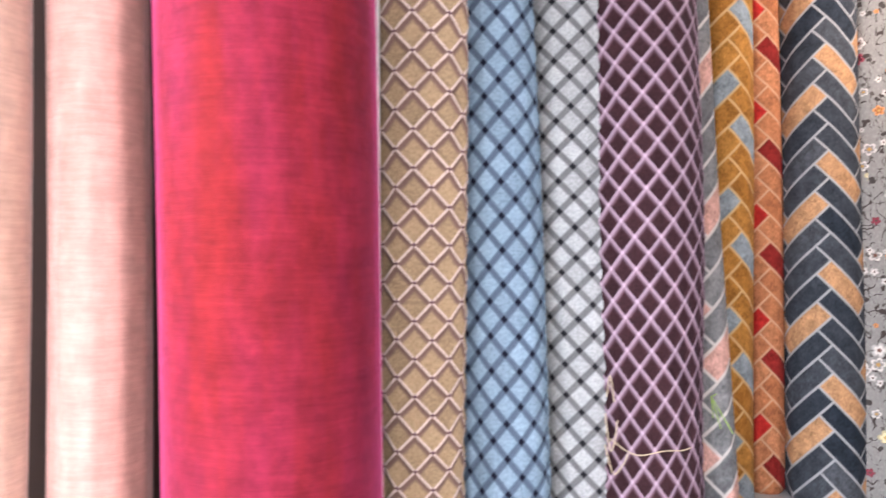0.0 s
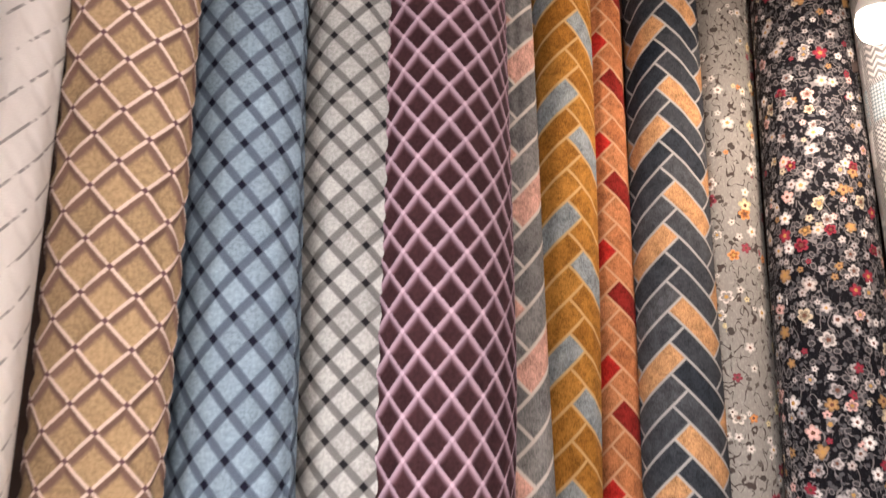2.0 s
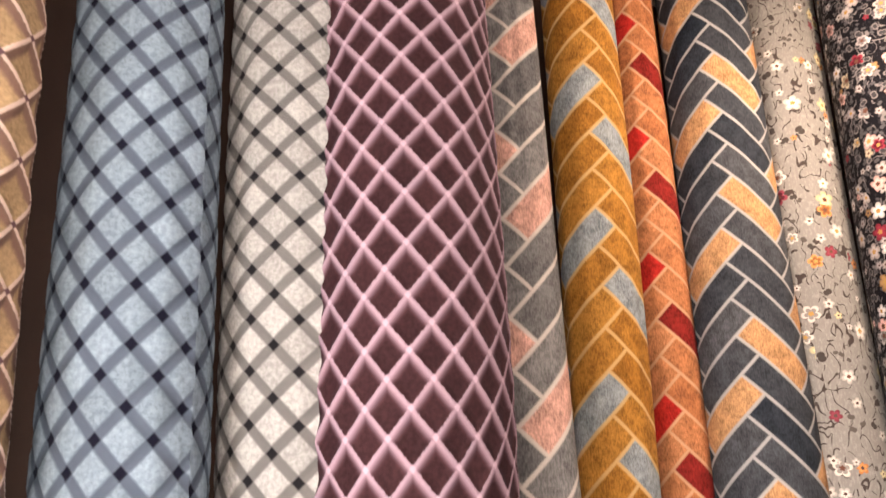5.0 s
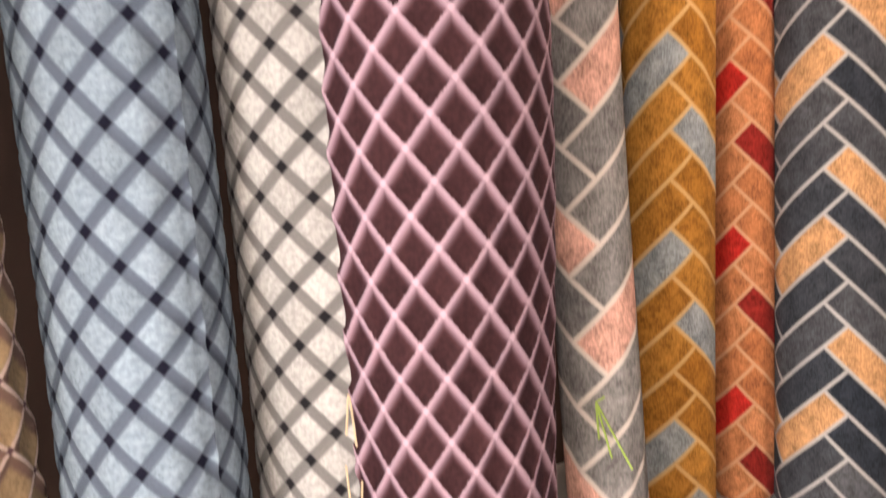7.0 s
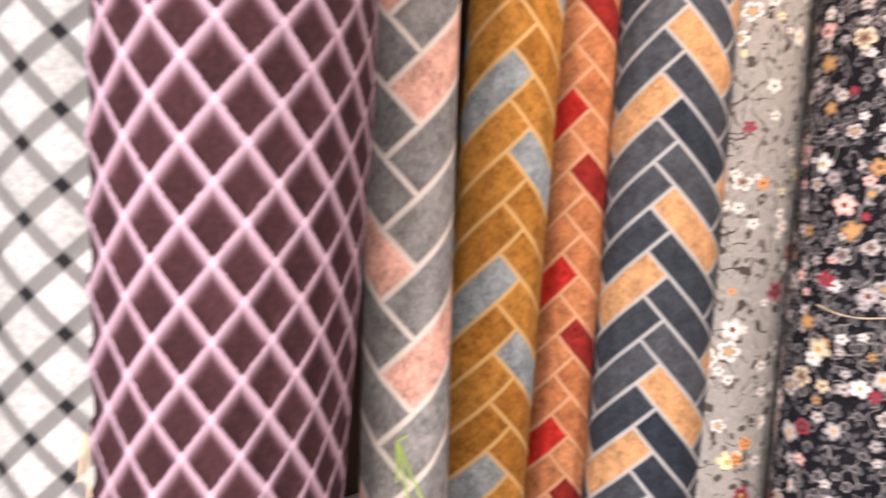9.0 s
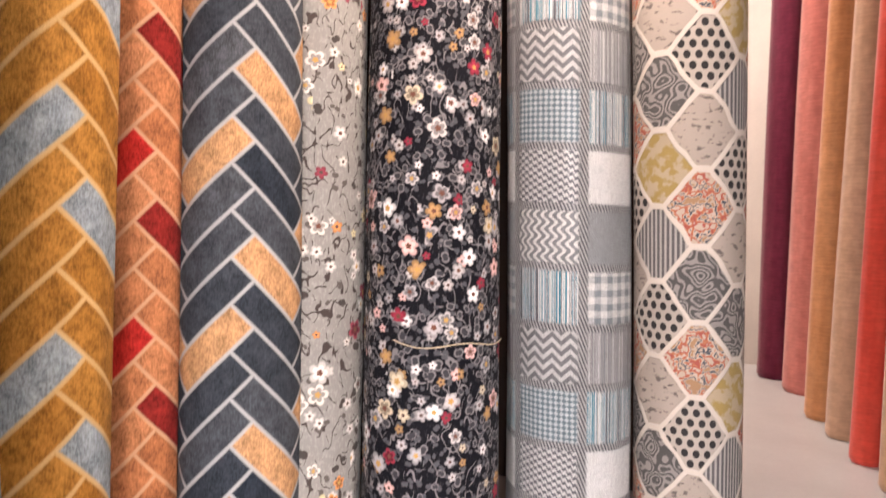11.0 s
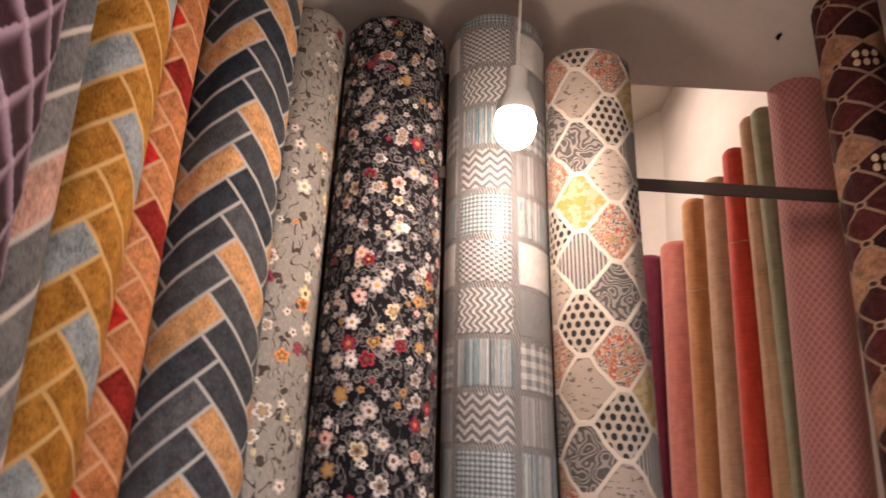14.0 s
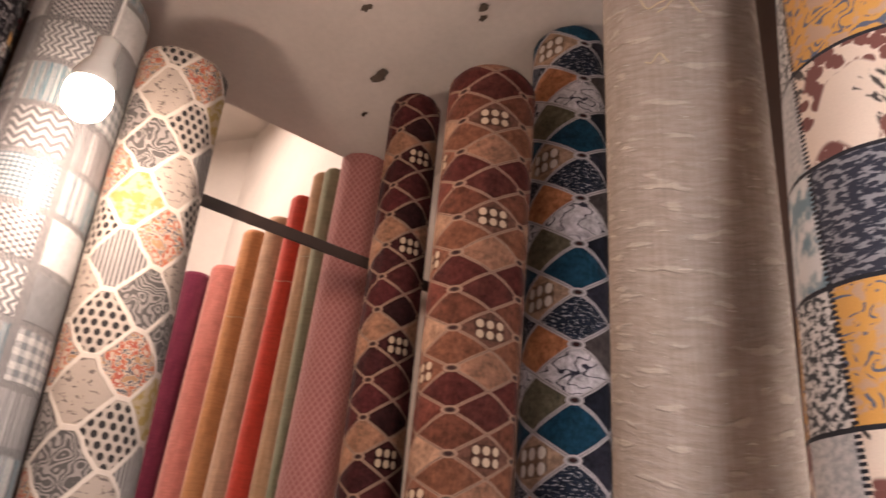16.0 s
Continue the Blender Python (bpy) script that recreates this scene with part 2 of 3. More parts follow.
def patchwork(w, h, u0=0.0, v0=0.0):
    """Two columns of woven squares by turns, five weaves down each."""
    def draw(u, v, where):
        t = u.tree
        a, b = (u - u0) / w, (v - v0) / h
        i, j = floor_(a), floor_(b)
        x, y = fract(a), fract(b)
        second = fmod(i, 2.0) > 0.5
        row = fmod(-1.0 - j, 5.0)
        light, dark, mid = (0.50, 0.49, 0.475), (0.075, 0.075, 0.085), (0.22, 0.22, 0.225)
        bar = noisef(vec(t, u * 210.0 + j * 3.7, j * 5.1), 1.0, 2.0, 0.6)
        teal = ramp(step(bar, 0.30, 0.70), [dark, light, (0.02, 0.14, 0.20), (0.55, 0.53, 0.50), mid, (0.03, 0.17, 0.23), light, dark])
        greys = ramp(step(bar, 0.30, 0.70), [mid, (0.14, 0.14, 0.145), (0.34, 0.33, 0.325), mid, (0.46, 0.45, 0.44), (0.12, 0.115, 0.12)])
        chevron = step(sine(v * 433.0 + 5.2 * absol(fract(u * 40.0) - 0.5) * 2.0), -0.25, 0.35)
        dots = step(sine((u + v) * 420.0) * sine((u - v) * 420.0), -0.15, 0.25)
        slant = step(sine((u * 0.8 + v) * 640.0 + 1.2 * sine(u * 900.0)), -0.3, 0.2)
        wave = step(sine(u * 560.0 + 2.2 * sine(v * 330.0)), -0.1, 0.4)
        check = 0.5 * (sine(u * 330.0) > 0.0) + 0.5 * (sine(v * 330.0) > 0.0)
        fine = step(sine((u * 1.6 + v) * 1100.0), -0.6, 0.6)
        left = chosen(row, 5, [teal, pick(chevron, (0.13, 0.13, 0.135), (0.40, 0.39, 0.38)), pick(dots, (0.11, 0.145, 0.165), (0.36, 0.39, 0.40)),
                               pick(slant, (0.10, 0.10, 0.11), (0.44, 0.43, 0.42)), pick(wave, (0.16, 0.16, 0.165), (0.50, 0.49, 0.47))])
        right = chosen(row, 5, [pick(check, (0.17, 0.19, 0.20), light), greys, teal, pick(fine, (0.42, 0.42, 0.42), (0.56, 0.55, 0.53)), pick(fine, (0.17, 0.175, 0.18), (0.24, 0.245, 0.25))])
        c = pick(second, left, right)
        weft = noisef(vec(t, u * 110.0, v * 900.0), 1.0, 3.0, 0.7)
        warp = noisef(vec(t, u * 800.0, v * 60.0), 1.0, 3.0, 0.7)
        c = scaled(c, 0.62 + 0.30 * strong(weft) + 0.30 * strong(warp))
        d = low(low(x, 1.0 - x) * (w * 0.85), low(y, 1.0 - y) * h)
        fringe = step(d + 0.009 * (noisef(vec(t, u * 420.0, v * 420.0), 1.0, 2.0) - 0.5), 0.0034, 0.0072)
        tick = pick(step(sine((u + v * 0.4) * 1300.0), -0.3, 0.3), (0.06, 0.06, 0.065), (0.30, 0.295, 0.29))
        return pick(fringe, tick, c), fringe + 0.6 * (1.0 - second) * (row > 0.5) * (0.34 * chevron + 0.33 * dots + 0.33 * slant)
    return draw


def ogee(w, h, u0=0.0, v0=0.0, sway=0.022, squeeze=0.958, cord=0.085):
    """Six-sided patches in staggered columns, edged with a thick cream cord; five prints down each column."""
    def draw(u, v, where):
        t = u.tree
        bend = (noisef(vec(t, u * 26.0, v * 26.0), 1.0, 1.0) - 0.5) * 0.010
        x, y = u - sway * (v - 0.9) - u0 + bend, v - v0 + bend * 0.7
        hh = h * squeeze
        far = (w * w + hh * hh) / 8.0

        def cell(x, y):
            i, j = floor_(x / w + 0.5), floor_(y / h + 0.5)
            cx, cy = absol(x - i * w), absol(y - j * h) * squeeze
            return high(cy / (hh * 0.5), (cx * (w * 0.5) + cy * (hh * 0.5)) / far), i, j

        na, ia, ja = cell(x, y)
        nb, ib, jb = cell(x - w * 0.5, y + h * 0.5)
        other = nb < na
        n = low(na, nb)
        ka = fmod(2.0 - ja + 2.0 * ia, 5.0)
        kb = fmod(2.0 - jb + 2.0 * ib, 5.0)
        slub = noisef(vec(t, u * 70.0, v * 130.0), 1.0, 3.0, 0.6)
        swirl = step(sine(noisef(vec(t, u * 30.0, v * 30.0), 1.0, 1.0) * 70.0), -0.2, 0.4)
        row = v * 72.0
        shift = 0.5 * fmod(floor_(row), 2.0)
        hx, hy = fract(u * 66.0 + shift) - 0.5, fract(row) - 0.5
        hole = 1.0 - step(hx * hx * 1.6 + hy * hy, 0.12, 0.19)
        motley = noisef(vec(t, u * 62.0, v * 62.0), 1.0, 2.0)
        cream, ink = (0.36, 0.315, 0.275), (0.03, 0.028, 0.028)
        gay = ramp(step(motley, 0.3, 0.7), [(0.30, 0.18, 0.10), (0.38, 0.30, 0.24), (0.06, 0.07, 0.085), (0.42, 0.34, 0.28), (0.36, 0.14, 0.075), (0.30, 0.08, 0.06), (0.40, 0.32, 0.25)])
        lines = pick(step(sine(u * 900.0 + 0.0 * v), -0.1, 0.3), (0.10, 0.095, 0.095), (0.33, 0.31, 0.29))
        grid = pick(hole, cream, ink)
        script = pick(step(slub, 0.56, 0.62), (0.33, 0.28, 0.24), (0.13, 0.11, 0.10))
        whirl = pick(swirl, (0.08, 0.075, 0.072), (0.24, 0.22, 0.205))
        yellow = pick(step(motley, 0.44, 0.56), (0.29, 0.21, 0.075), (0.36, 0.29, 0.20))
        c = pick(other, chosen(ka, 5, [yellow, lines, grid, script, whirl]), chosen(kb, 5, [gay, whirl, gay, grid, script]))
        on = step(n, 1.0 - cord * 1.25, 1.0 - cord * 0.75)
        return pick(on, c, (0.50, 0.445, 0.39)), on * 1.0 + 0.2 * slub
    return draw


def ringed(net, even, odd, beads, line, pearl, speckle=0.0, ring=0.08):
    """Diamonds of plush on a double cord net, a ring at every second crossing; even and odd columns repeat three plushes downwards, and
    beads tells in which of three rows each of the two odd columns carries clusters of beads."""
    def draw(u, v, where):
        t = u.tree
        p, q = net_pq(net, u, v)
        i, j, fp, fq = floor_(p), floor_(q), fract(p), fract(q)
        col, row = i + j + 1.0, j - i
        across = fmod(col, 2.0) > 0.5
        turn = fmod(col, 4.0) > 2.0
        ke = floor_((fmod(row, 6.0)) * 0.5 + 0.01)
        pile = noisef(vec(t, u * 190.0, v * 110.0), 1.0, 3.0)
        blot = noisef(vec(t, u * 42.0, v * 52.0), 1.0, 4.0, 0.7)
        c_even = chosen(ke, 3, list(even))
        c_odd = pick(turn, chosen(ke, 3, list(odd[0])), chosen(ke, 3, list(odd[1])))
        if speckle:
            curl = step(noisef(vec(t, u * 120.0, v * 300.0), 1.0, 3.0, 0.7), 0.55, 0.62)
            c_even = pick(curl * (ke < 0.5), c_even, (0.34, 0.34, 0.37))
            vein = 1.0 - step(absol(noisef(vec(t, u * 30.0, v * 46.0), 1.0, 1.0) - 0.5), 0.012, 0.03)
            c_even = pick(vein * (ke > 0.5) * (ke < 1.5), c_even, (0.03, 0.03, 0.045))
        c = scaled(pick(across, c_even, c_odd), 0.45 + 0.45 * strong(pile) + 0.60 * strong(blot))
        # clusters of three by two beads in the middle of a cell
        cx, cy = fp + fq - 1.0, fq - fp
        bx, by = fract(cx * 3.4 + 0.5) - 0.5, fract(cy * 1.9) - 0.5
        bead = 1.0 - (bx * bx * 1.25 + by * by) * 4.0
        inside = (absol(cx) < 0.44) * (absol(cy) < 0.526) * (absol(cx) + absol(cy) < 0.78)
        has = across * blendf(turn, absol(ke - beads[0]) < 0.5, absol(ke - beads[1]) < 0.5) * inside
        c = pick(has, c, scaled(c, 0.5 + 0.0 * u))
        c = pick(has * step(bead, 0.15, 0.55), c, pearl)
        # the cords: a pair with a dark furrow between
        dp, dq = 0.5 - absol(fp - 0.5), 0.5 - absol(fq - 0.5)
        d = low(dp, dq)
        c = pick(1.0 - step(d, 0.034, 0.048), c, line)
        c = pick(1.0 - step(d, 0.006, 0.014), c, scaled(line, 0.45 + 0.0 * u))
        np_, nq = floor_(p + 0.5), floor_(q + 0.5)
        gp, gq = p - np_, q - nq
        ex, ey = gp + gq, gq - gp
        near = mth(t, "SQRT", ex * ex * 0.75 + ey * ey)
        here = fmod(np_ + nq, 2.0) < 0.5
        c = pick(here * (1.0 - step(near, ring * 2.4, ring * 2.7)), c, line)
        c = pick(here * (1.0 - step(near, ring * 1.5, ring * 1.8)), c, scaled(line, 0.4 + 0.0 * u))
        c = pick(here * (1.0 - step(near, ring * 1.0, ring * 1.2)), c, (0.03, 0.012, 0.012))
        return c, step(d, 0.03, 0.25) + 0.6 * here * (1.0 - step(near, ring * 2.2, ring * 3.0)) + 0.5 * has * step(bead, 0.0, 0.6)
    return draw


def velvet_draw(colour, other, crush=0.22):
    def draw(u, v, where):
        t = u.tree
        brushed = noisef(vec(t, u * 14.0, v * 2.2), 1.0, 4.0, 0.6)
        cross = noisef(vec(t, u * 20.0, v * 190.0), 1.0, 3.0)
        crushed = noisef(vec(t, u * 34.0, v * 26.0), 1.0, 5.0, 0.68)
        c = pick(step(brushed, 0.35, 0.68), colour, other)
        return scaled(c, (0.90 - crush * 0.5) + 0.16 * strong(cross) + crush * strong(crushed)), cross * 0.5 + brushed + crushed
    return draw


def linen_draw(u, v, where):
    t = u.tree
    drift = 0.012 * noisef(vec(t, u * 14.0, v * 9.0), 1.0, 2.0) - 0.02 * sine(u * 16.0)
    slub = noisef(vec(t, u * 34.0, (v + drift) * 190.0), 1.0, 4.0, 0.65)
    cross = noisef(vec(t, u * 230.0, v * 9.0), 1.0, 3.0)
    crease = step(noisef(vec(t, u * 21.0, (v + drift) * 82.0), 1.0, 2.0, 0.5), 0.57, 0.66)
    thread = step(noisef(vec(t, u * 30.0 + 5.0, (v + drift * 1.5) * 210.0), 1.0, 2.0, 0.5), 0.66, 0.72)
    c = pick(step(slub, 0.35, 0.65), (0.29, 0.24, 0.20), (0.35, 0.293, 0.25))
    c = pick(crease * 0.42, c, (0.58, 0.505, 0.43))
    c = pick(thread * 0.7, c, (0.62, 0.54, 0.46))
    return scaled(c, 0.86 + 0.12 * strong(cross) + 0.2 * slub), 0.7 * slub + 0.7 * crease + thread


def panel_draw(u, v, where):
    """Large printed squares with a mottled column stitched beside them."""
    t = u.tree
    h = 0.098
    b = (v - 0.205) / h
    j, y = floor_(b), fract(b)
    kind = fmod(j, 3.0)
    ink = noisef(vec(t, u * 60.0, v * 60.0), 1.0, 3.0)
    scrawl = noisef(vec(t, u * 110.0, v * 240.0), 1.0, 3.0)
    curl = step(sine(noisef(vec(t, u * 40.0, v * 40.0), 1.0, 1.0) * 46.0), 0.45, 0.7) * step(ink, 0.47, 0.52)
    amber = pick(curl, pick(step(ink, 0.40, 0.48), (0.44, 0.30, 0.21), (0.56, 0.30, 0.08)), (0.10, 0.12, 0.17))
    script = pick(step(scrawl, 0.5, 0.56), (0.030, 0.033, 0.048), (0.22, 0.22, 0.235))
    m, hh, e, r = flowers(u, v, 0.013, 0.0105, 0.95, 3.1, 2.0)
    bunch = step(noisef(vec(t, u * 22.0, v * 17.0), 1.0, 1.0), 0.50, 0.54)
    leaf = step(noisef(vec(t, u * 150.0 + v * 90.0, v * 55.0), 1.0, 2.0), 0.57, 0.61) * step(noisef(vec(t, u * 20.0 + 4.0, v * 16.0), 1.0, 1.0), 0.52, 0.55)
    cream = pick(leaf, (0.66, 0.555, 0.46), (0.07, 0.06, 0.055))
    cream = pick(m * bunch, cream, (0.17, 0.07, 0.06))
    c = pick(kind > 0.5, amber, script)
    c = pick(kind > 1.5, c, cream)
    side = fmod(u + 0.10 * (v - 0.9), 0.16)
    left = side < 0.045
    speck = noisef(vec(t, u * 190.0, v * 190.0), 1.0, 3.0)
    soft = noisef(vec(t, u * 70.0, v * 40.0), 1.0, 3.0)
    text = pick(step(speck, 0.47, 0.53), (0.05, 0.055, 0.06), (0.60, 0.58, 0.56))
    bloom = pick(step(soft, 0.42, 0.58), (0.16, 0.24, 0.28), (0.58, 0.58, 0.57))
    k = fmod(floor_((v - 0.105) / 0.0985), 3.0)
    mott = pick(k > 1.5, pick(k > 0.5, pick(step(speck, 0.40, 0.60), (0.34, 0.345, 0.35), (0.50, 0.49, 0.48)), text), bloom)
    c = pick(left, c, mott)
    seam = (absol(side - 0.045) < 0.0028) * (sine(v * 1500.0) > -0.3)
    row = (low(y, 1.0 - y) * h < 0.0018)
    c = pick(high(seam, row), c, (0.02, 0.02, 0.025))
    return c, 1.0 - high(seam, row)


def printed(u, v, where):
    """White damask with short dark strokes along a slanted net."""
    t = u.tree
    dp, dq, i, j = lattice(u, v, 0.038, 0.042)
    stroke = (1.0 - step(dq, 0.03, 0.06)) * step(noisef(vec(t, u * 60.0, v * 60.0), 1.0, 2.0), 0.42, 0.55)
    return pick(stroke, (0.78, 0.75, 0.73), (0.32, 0.30, 0.30)), step(low(dp, dq), 0.0, 0.3)


def ribbed(u, v, where):
    dp, dq, i, j = lattice(u, v, 0.016, 0.02)
    d = low(dp, dq)
    return pick(step(d, 0.06, 0.2), (0.44, 0.20, 0.17), (0.33, 0.12, 0.11)), step(d, 0.0, 0.4)


WHITE_PLASTER = plain("limewashed plaster", (0.72, 0.66, 0.60), 0.85, spread=0.22, scale=5.0)
# near-black wall colour, put in for the shade in the gaps between rolls
GAP_SHADE = plain("near-black gap shade", (0.045, 0.022, 0.014), 0.7, spread=0.4, scale=9.0)
CEILING_PAINT = plain("distempered ceiling", (0.60, 0.54, 0.49), 0.9, spread=0.3, scale=3.5, relief=0.004, fine=70.0)
SCAR = plain("bare mortar", (0.10, 0.075, 0.055), 0.95, spread=0.5, scale=60.0)
CEMENT = plain("polished cement", (0.47, 0.455, 0.44), 0.42, spread=0.30, scale=6.0, relief=0.001)
GROUND = plain("worn cement floor", (0.30, 0.28, 0.26), 0.7, spread=0.35, scale=4.0)
CARD = plain("grey cardboard", (0.36, 0.27, 0.18), 0.9, spread=0.2, scale=30.0)
IRON = plain("dark painted iron", (0.035, 0.022, 0.018), 0.5, spread=0.3, scale=40.0)
STRING = plain("straw-coloured twine", (0.50, 0.40, 0.26), 0.8, spread=0.3, scale=300.0)
TAPE = plain("lime green tape", (0.26, 0.38, 0.06), 0.5, spread=0.2, scale=90.0)
PLASTIC = plain("white plastic", (0.75, 0.74, 0.70), 0.4, spread=0.06)
BULB_GLASS = plain("lit frosted dome", (0.9, 0.88, 0.82), 0.3, spread=0.02, glow=45.0)
TUBE_GLOW = plain("lit tube", (0.9, 0.88, 0.85), 0.3, spread=0.02, glow=6.0)


# ---- building blocks ----
def mesh(name, bm, material, parent=None, label=""):
    me = bpy.data.meshes.new(name)
    bm.to_mesh(me)
    bm.free()
    for m in (material if isinstance(material, (list, tuple)) else [material]):
        me.materials.append(m)
    ob = new(name, me)
    if parent:
        ob.parent = parent
    if label:
        tagged(ob, label)
    return ob


part = mesh


def smooth(ob):
    for p in ob.data.polygons:
        p.use_smooth = True
    return ob


def slab(name, v0, v1, s0, s1, z0, z1, material, bevel=0.0):
    """A block along the niche's axes."""
    bm = bmesh.new()
    bmesh.ops.create_cube(bm, size=1.0, matrix=Matrix.Diagonal((v1 - v0, s1 - s0, z1 - z0, 1)))
    if bevel:
        bmesh.ops.bevel(bm, geom=bm.edges[:], offset=bevel, segments=2, affect="EDGES")
    ob = mesh(name, bm, material)
    x, y = xy((v0 + v1) / 2, (s0 + s1) / 2)
    ob.matrix_world = pose(x, y, (z0 + z1) / 2, 0, 0, 36.8699)
    return tagged(ob, kind="structure")


def tube_bm(points, radius, sides=8):
    """A bent round bar through the points."""
    bm = bmesh.new()
    rings = []
    pts = [Vector(p) for p in points]
    for i, p in enumerate(pts):
        d = (pts[min(i + 1, len(pts) - 1)] - pts[max(i - 1, 0)]).normalized()
        a = d.orthogonal().normalized()
        b = d.cross(a)
        rings.append([bm.verts.new(p + radius * (math.cos(k * 2 * math.pi / sides) * a + math.sin(k * 2 * math.pi / sides) * b)) for k in range(sides)])
    for r0, r1 in zip(rings, rings[1:]):
        for k in range(sides):
            bm.faces.new((r0[k], r0[(k + 1) % sides], r1[(k + 1) % sides], r1[k]))
    bm.faces.new(rings[0][::-1])
    bm.faces.new(rings[-1])
    return bm


BASE = 0.644        # height from which the cloths' patterns are counted
LOW = 2.316         # underside of the niche's ceiling
HIGH = 3.25         # underside of the unseen ceiling behind the walker, raised to clear the fill panels
LIFT = 0.052        # how far the ledge stands over the height from which the cloths' patterns are counted

# ---- structure ----
bm = bmesh.new()
bmesh.ops.create_grid(bm, x_segments=2, y_segments=2, size=7.0)
floor = tagged(mesh("floor", bm, GROUND), "worn grey cement shop floor", "floor", kind="structure")
slab("ledge_left", -0.30, 1.16, 0.50, 1.10, 0.0, BASE + LIFT, CEMENT, 0.012)
slab("ledge_back", 1.164, 3.617, -0.50, 1.097, 0.0, BASE + LIFT, CEMENT, 0.012)
slab("ledge_right", 0.56, 1.16, -0.50, -0.01, 0.0, BASE + LIFT, CEMENT, 0.012)
slab("wall_left_1", -0.45, 2.16, 1.10, 1.22, 0.0, 2.45, GAP_SHADE)
# unseen walls, with a gap left for the added fill panel
slab("wall_left_2", -2.70, -2.20, 1.10, 1.22, 0.0, HIGH, WHITE_PLASTER)
slab("wall_left_3", -2.20, -0.80, 1.10, 1.22, 0.0, 1.58, WHITE_PLASTER)
slab("wall_left_4", -2.20, -0.80, 1.10, 1.22, 3.04, HIGH, WHITE_PLASTER)
slab("wall_left_5", -0.80, -0.453, 1.10, 1.22, 0.0, HIGH, WHITE_PLASTER)
slab("wall_back", 2.163, 2.26, 0.14, 1.72, 0.0, 3.25, GAP_SHADE)
slab("wall_right_front", 0.45, 1.76, -0.62, -0.503, 0.0, 2.45, GAP_SHADE)
slab("wall_right", 1.763, 3.74, -0.62, -0.503, 0.0, 3.25, WHITE_PLASTER)
slab("wall_return", 0.45, 0.55, -1.90, -0.623, 0.0, 2.45, WHITE_PLASTER)
slab("wall_aside", -2.70, 0.55, -2.02, -1.903, 0.0, HIGH, WHITE_PLASTER)
# unseen lintel, added to keep the fill panels off the tops of the rolls
slab("added_shade_lintel", -0.45, -0.35, -1.90, 1.097, 1.88, HIGH, WHITE_PLASTER)
wall_far = slab("wall_far", 0.0, 3.75, -0.12, 0.0, 0.0, 3.25, WHITE_PLASTER)
wx, wy = xy(3.742, -0.503)
wall_far.matrix_world = pose(wx, wy, 1.625, 0, 0, 36.8699 + 34) @ pose(1.875, -0.06, 0)
slab("wall_side", 2.263, 6.90, 1.60, 1.72, 0.0, 3.25, WHITE_PLASTER)
# unseen too, and open where the second fill panel stands
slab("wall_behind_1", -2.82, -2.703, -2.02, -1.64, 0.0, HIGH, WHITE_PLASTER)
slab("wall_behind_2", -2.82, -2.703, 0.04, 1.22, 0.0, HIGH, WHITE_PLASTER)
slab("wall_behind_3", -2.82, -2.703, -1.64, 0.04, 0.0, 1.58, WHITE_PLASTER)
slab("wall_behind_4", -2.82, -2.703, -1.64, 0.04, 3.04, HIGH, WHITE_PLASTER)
# unseen raised ceiling, added to make room for the fill panels
slab("ceiling_front", -2.82, -0.35, -2.02, 1.22, HIGH + 0.003, HIGH + 0.10, WHITE_PLASTER)
slab("ceiling_far", 2.26, 6.90, -0.62, 1.72, 3.253, 3.35, WHITE_PLASTER)

# the niche's ceiling, with the places where its paint has come off
bm = bmesh.new()
bmesh.ops.create_cube(bm, size=1.0, matrix=Matrix.Translation((0.917, -0.40, LOW + 0.05)) @ Matrix.Diagonal((2.526, 3.24, 0.10, 1)))
far_edge = [e for e in bm.edges if all(v.co.x > 2.1 and v.co.z < LOW + 0.01 for v in e.verts)]
bmesh.ops.bevel(bm, geom=far_edge, offset=0.055, segments=6, affect="EDGES")
rng = random.Random(4)
SCARS = [(1.772, -0.163, 0.022), (1.606, -0.033, 0.01), (1.45, -0.196, 0.01), (1.47, -0.213, 0.009), (1.911, -0.213, 0.008), (1.914, -0.214, 0.007), (1.2, 0.13, 0.01), (1.12, 0.0, 0.012), (1.55, 0.25, 0.006)]
for v, s, r in SCARS:
    ring = []
    for k in range(14):
        a = k * 2 * math.pi / 14
        q = r * rng.uniform(0.55, 1.25)
        ring.append(bm.verts.new((v + 1.5 * q * math.cos(a), s + 0.8 * q * math.sin(a), LOW - 0.003)))
    face = bm.faces.new(ring)
    face.material_index = 1
    face.normal_update()
    if face.normal.z > 0:
        face.normal_flip()
ceiling = mesh("ceiling", bm, [CEILING_PAINT, SCAR])
ceiling.matrix_world = pose(0, 0, 0, 0, 0, 36.8699)
tagged(ceiling, kind="structure")


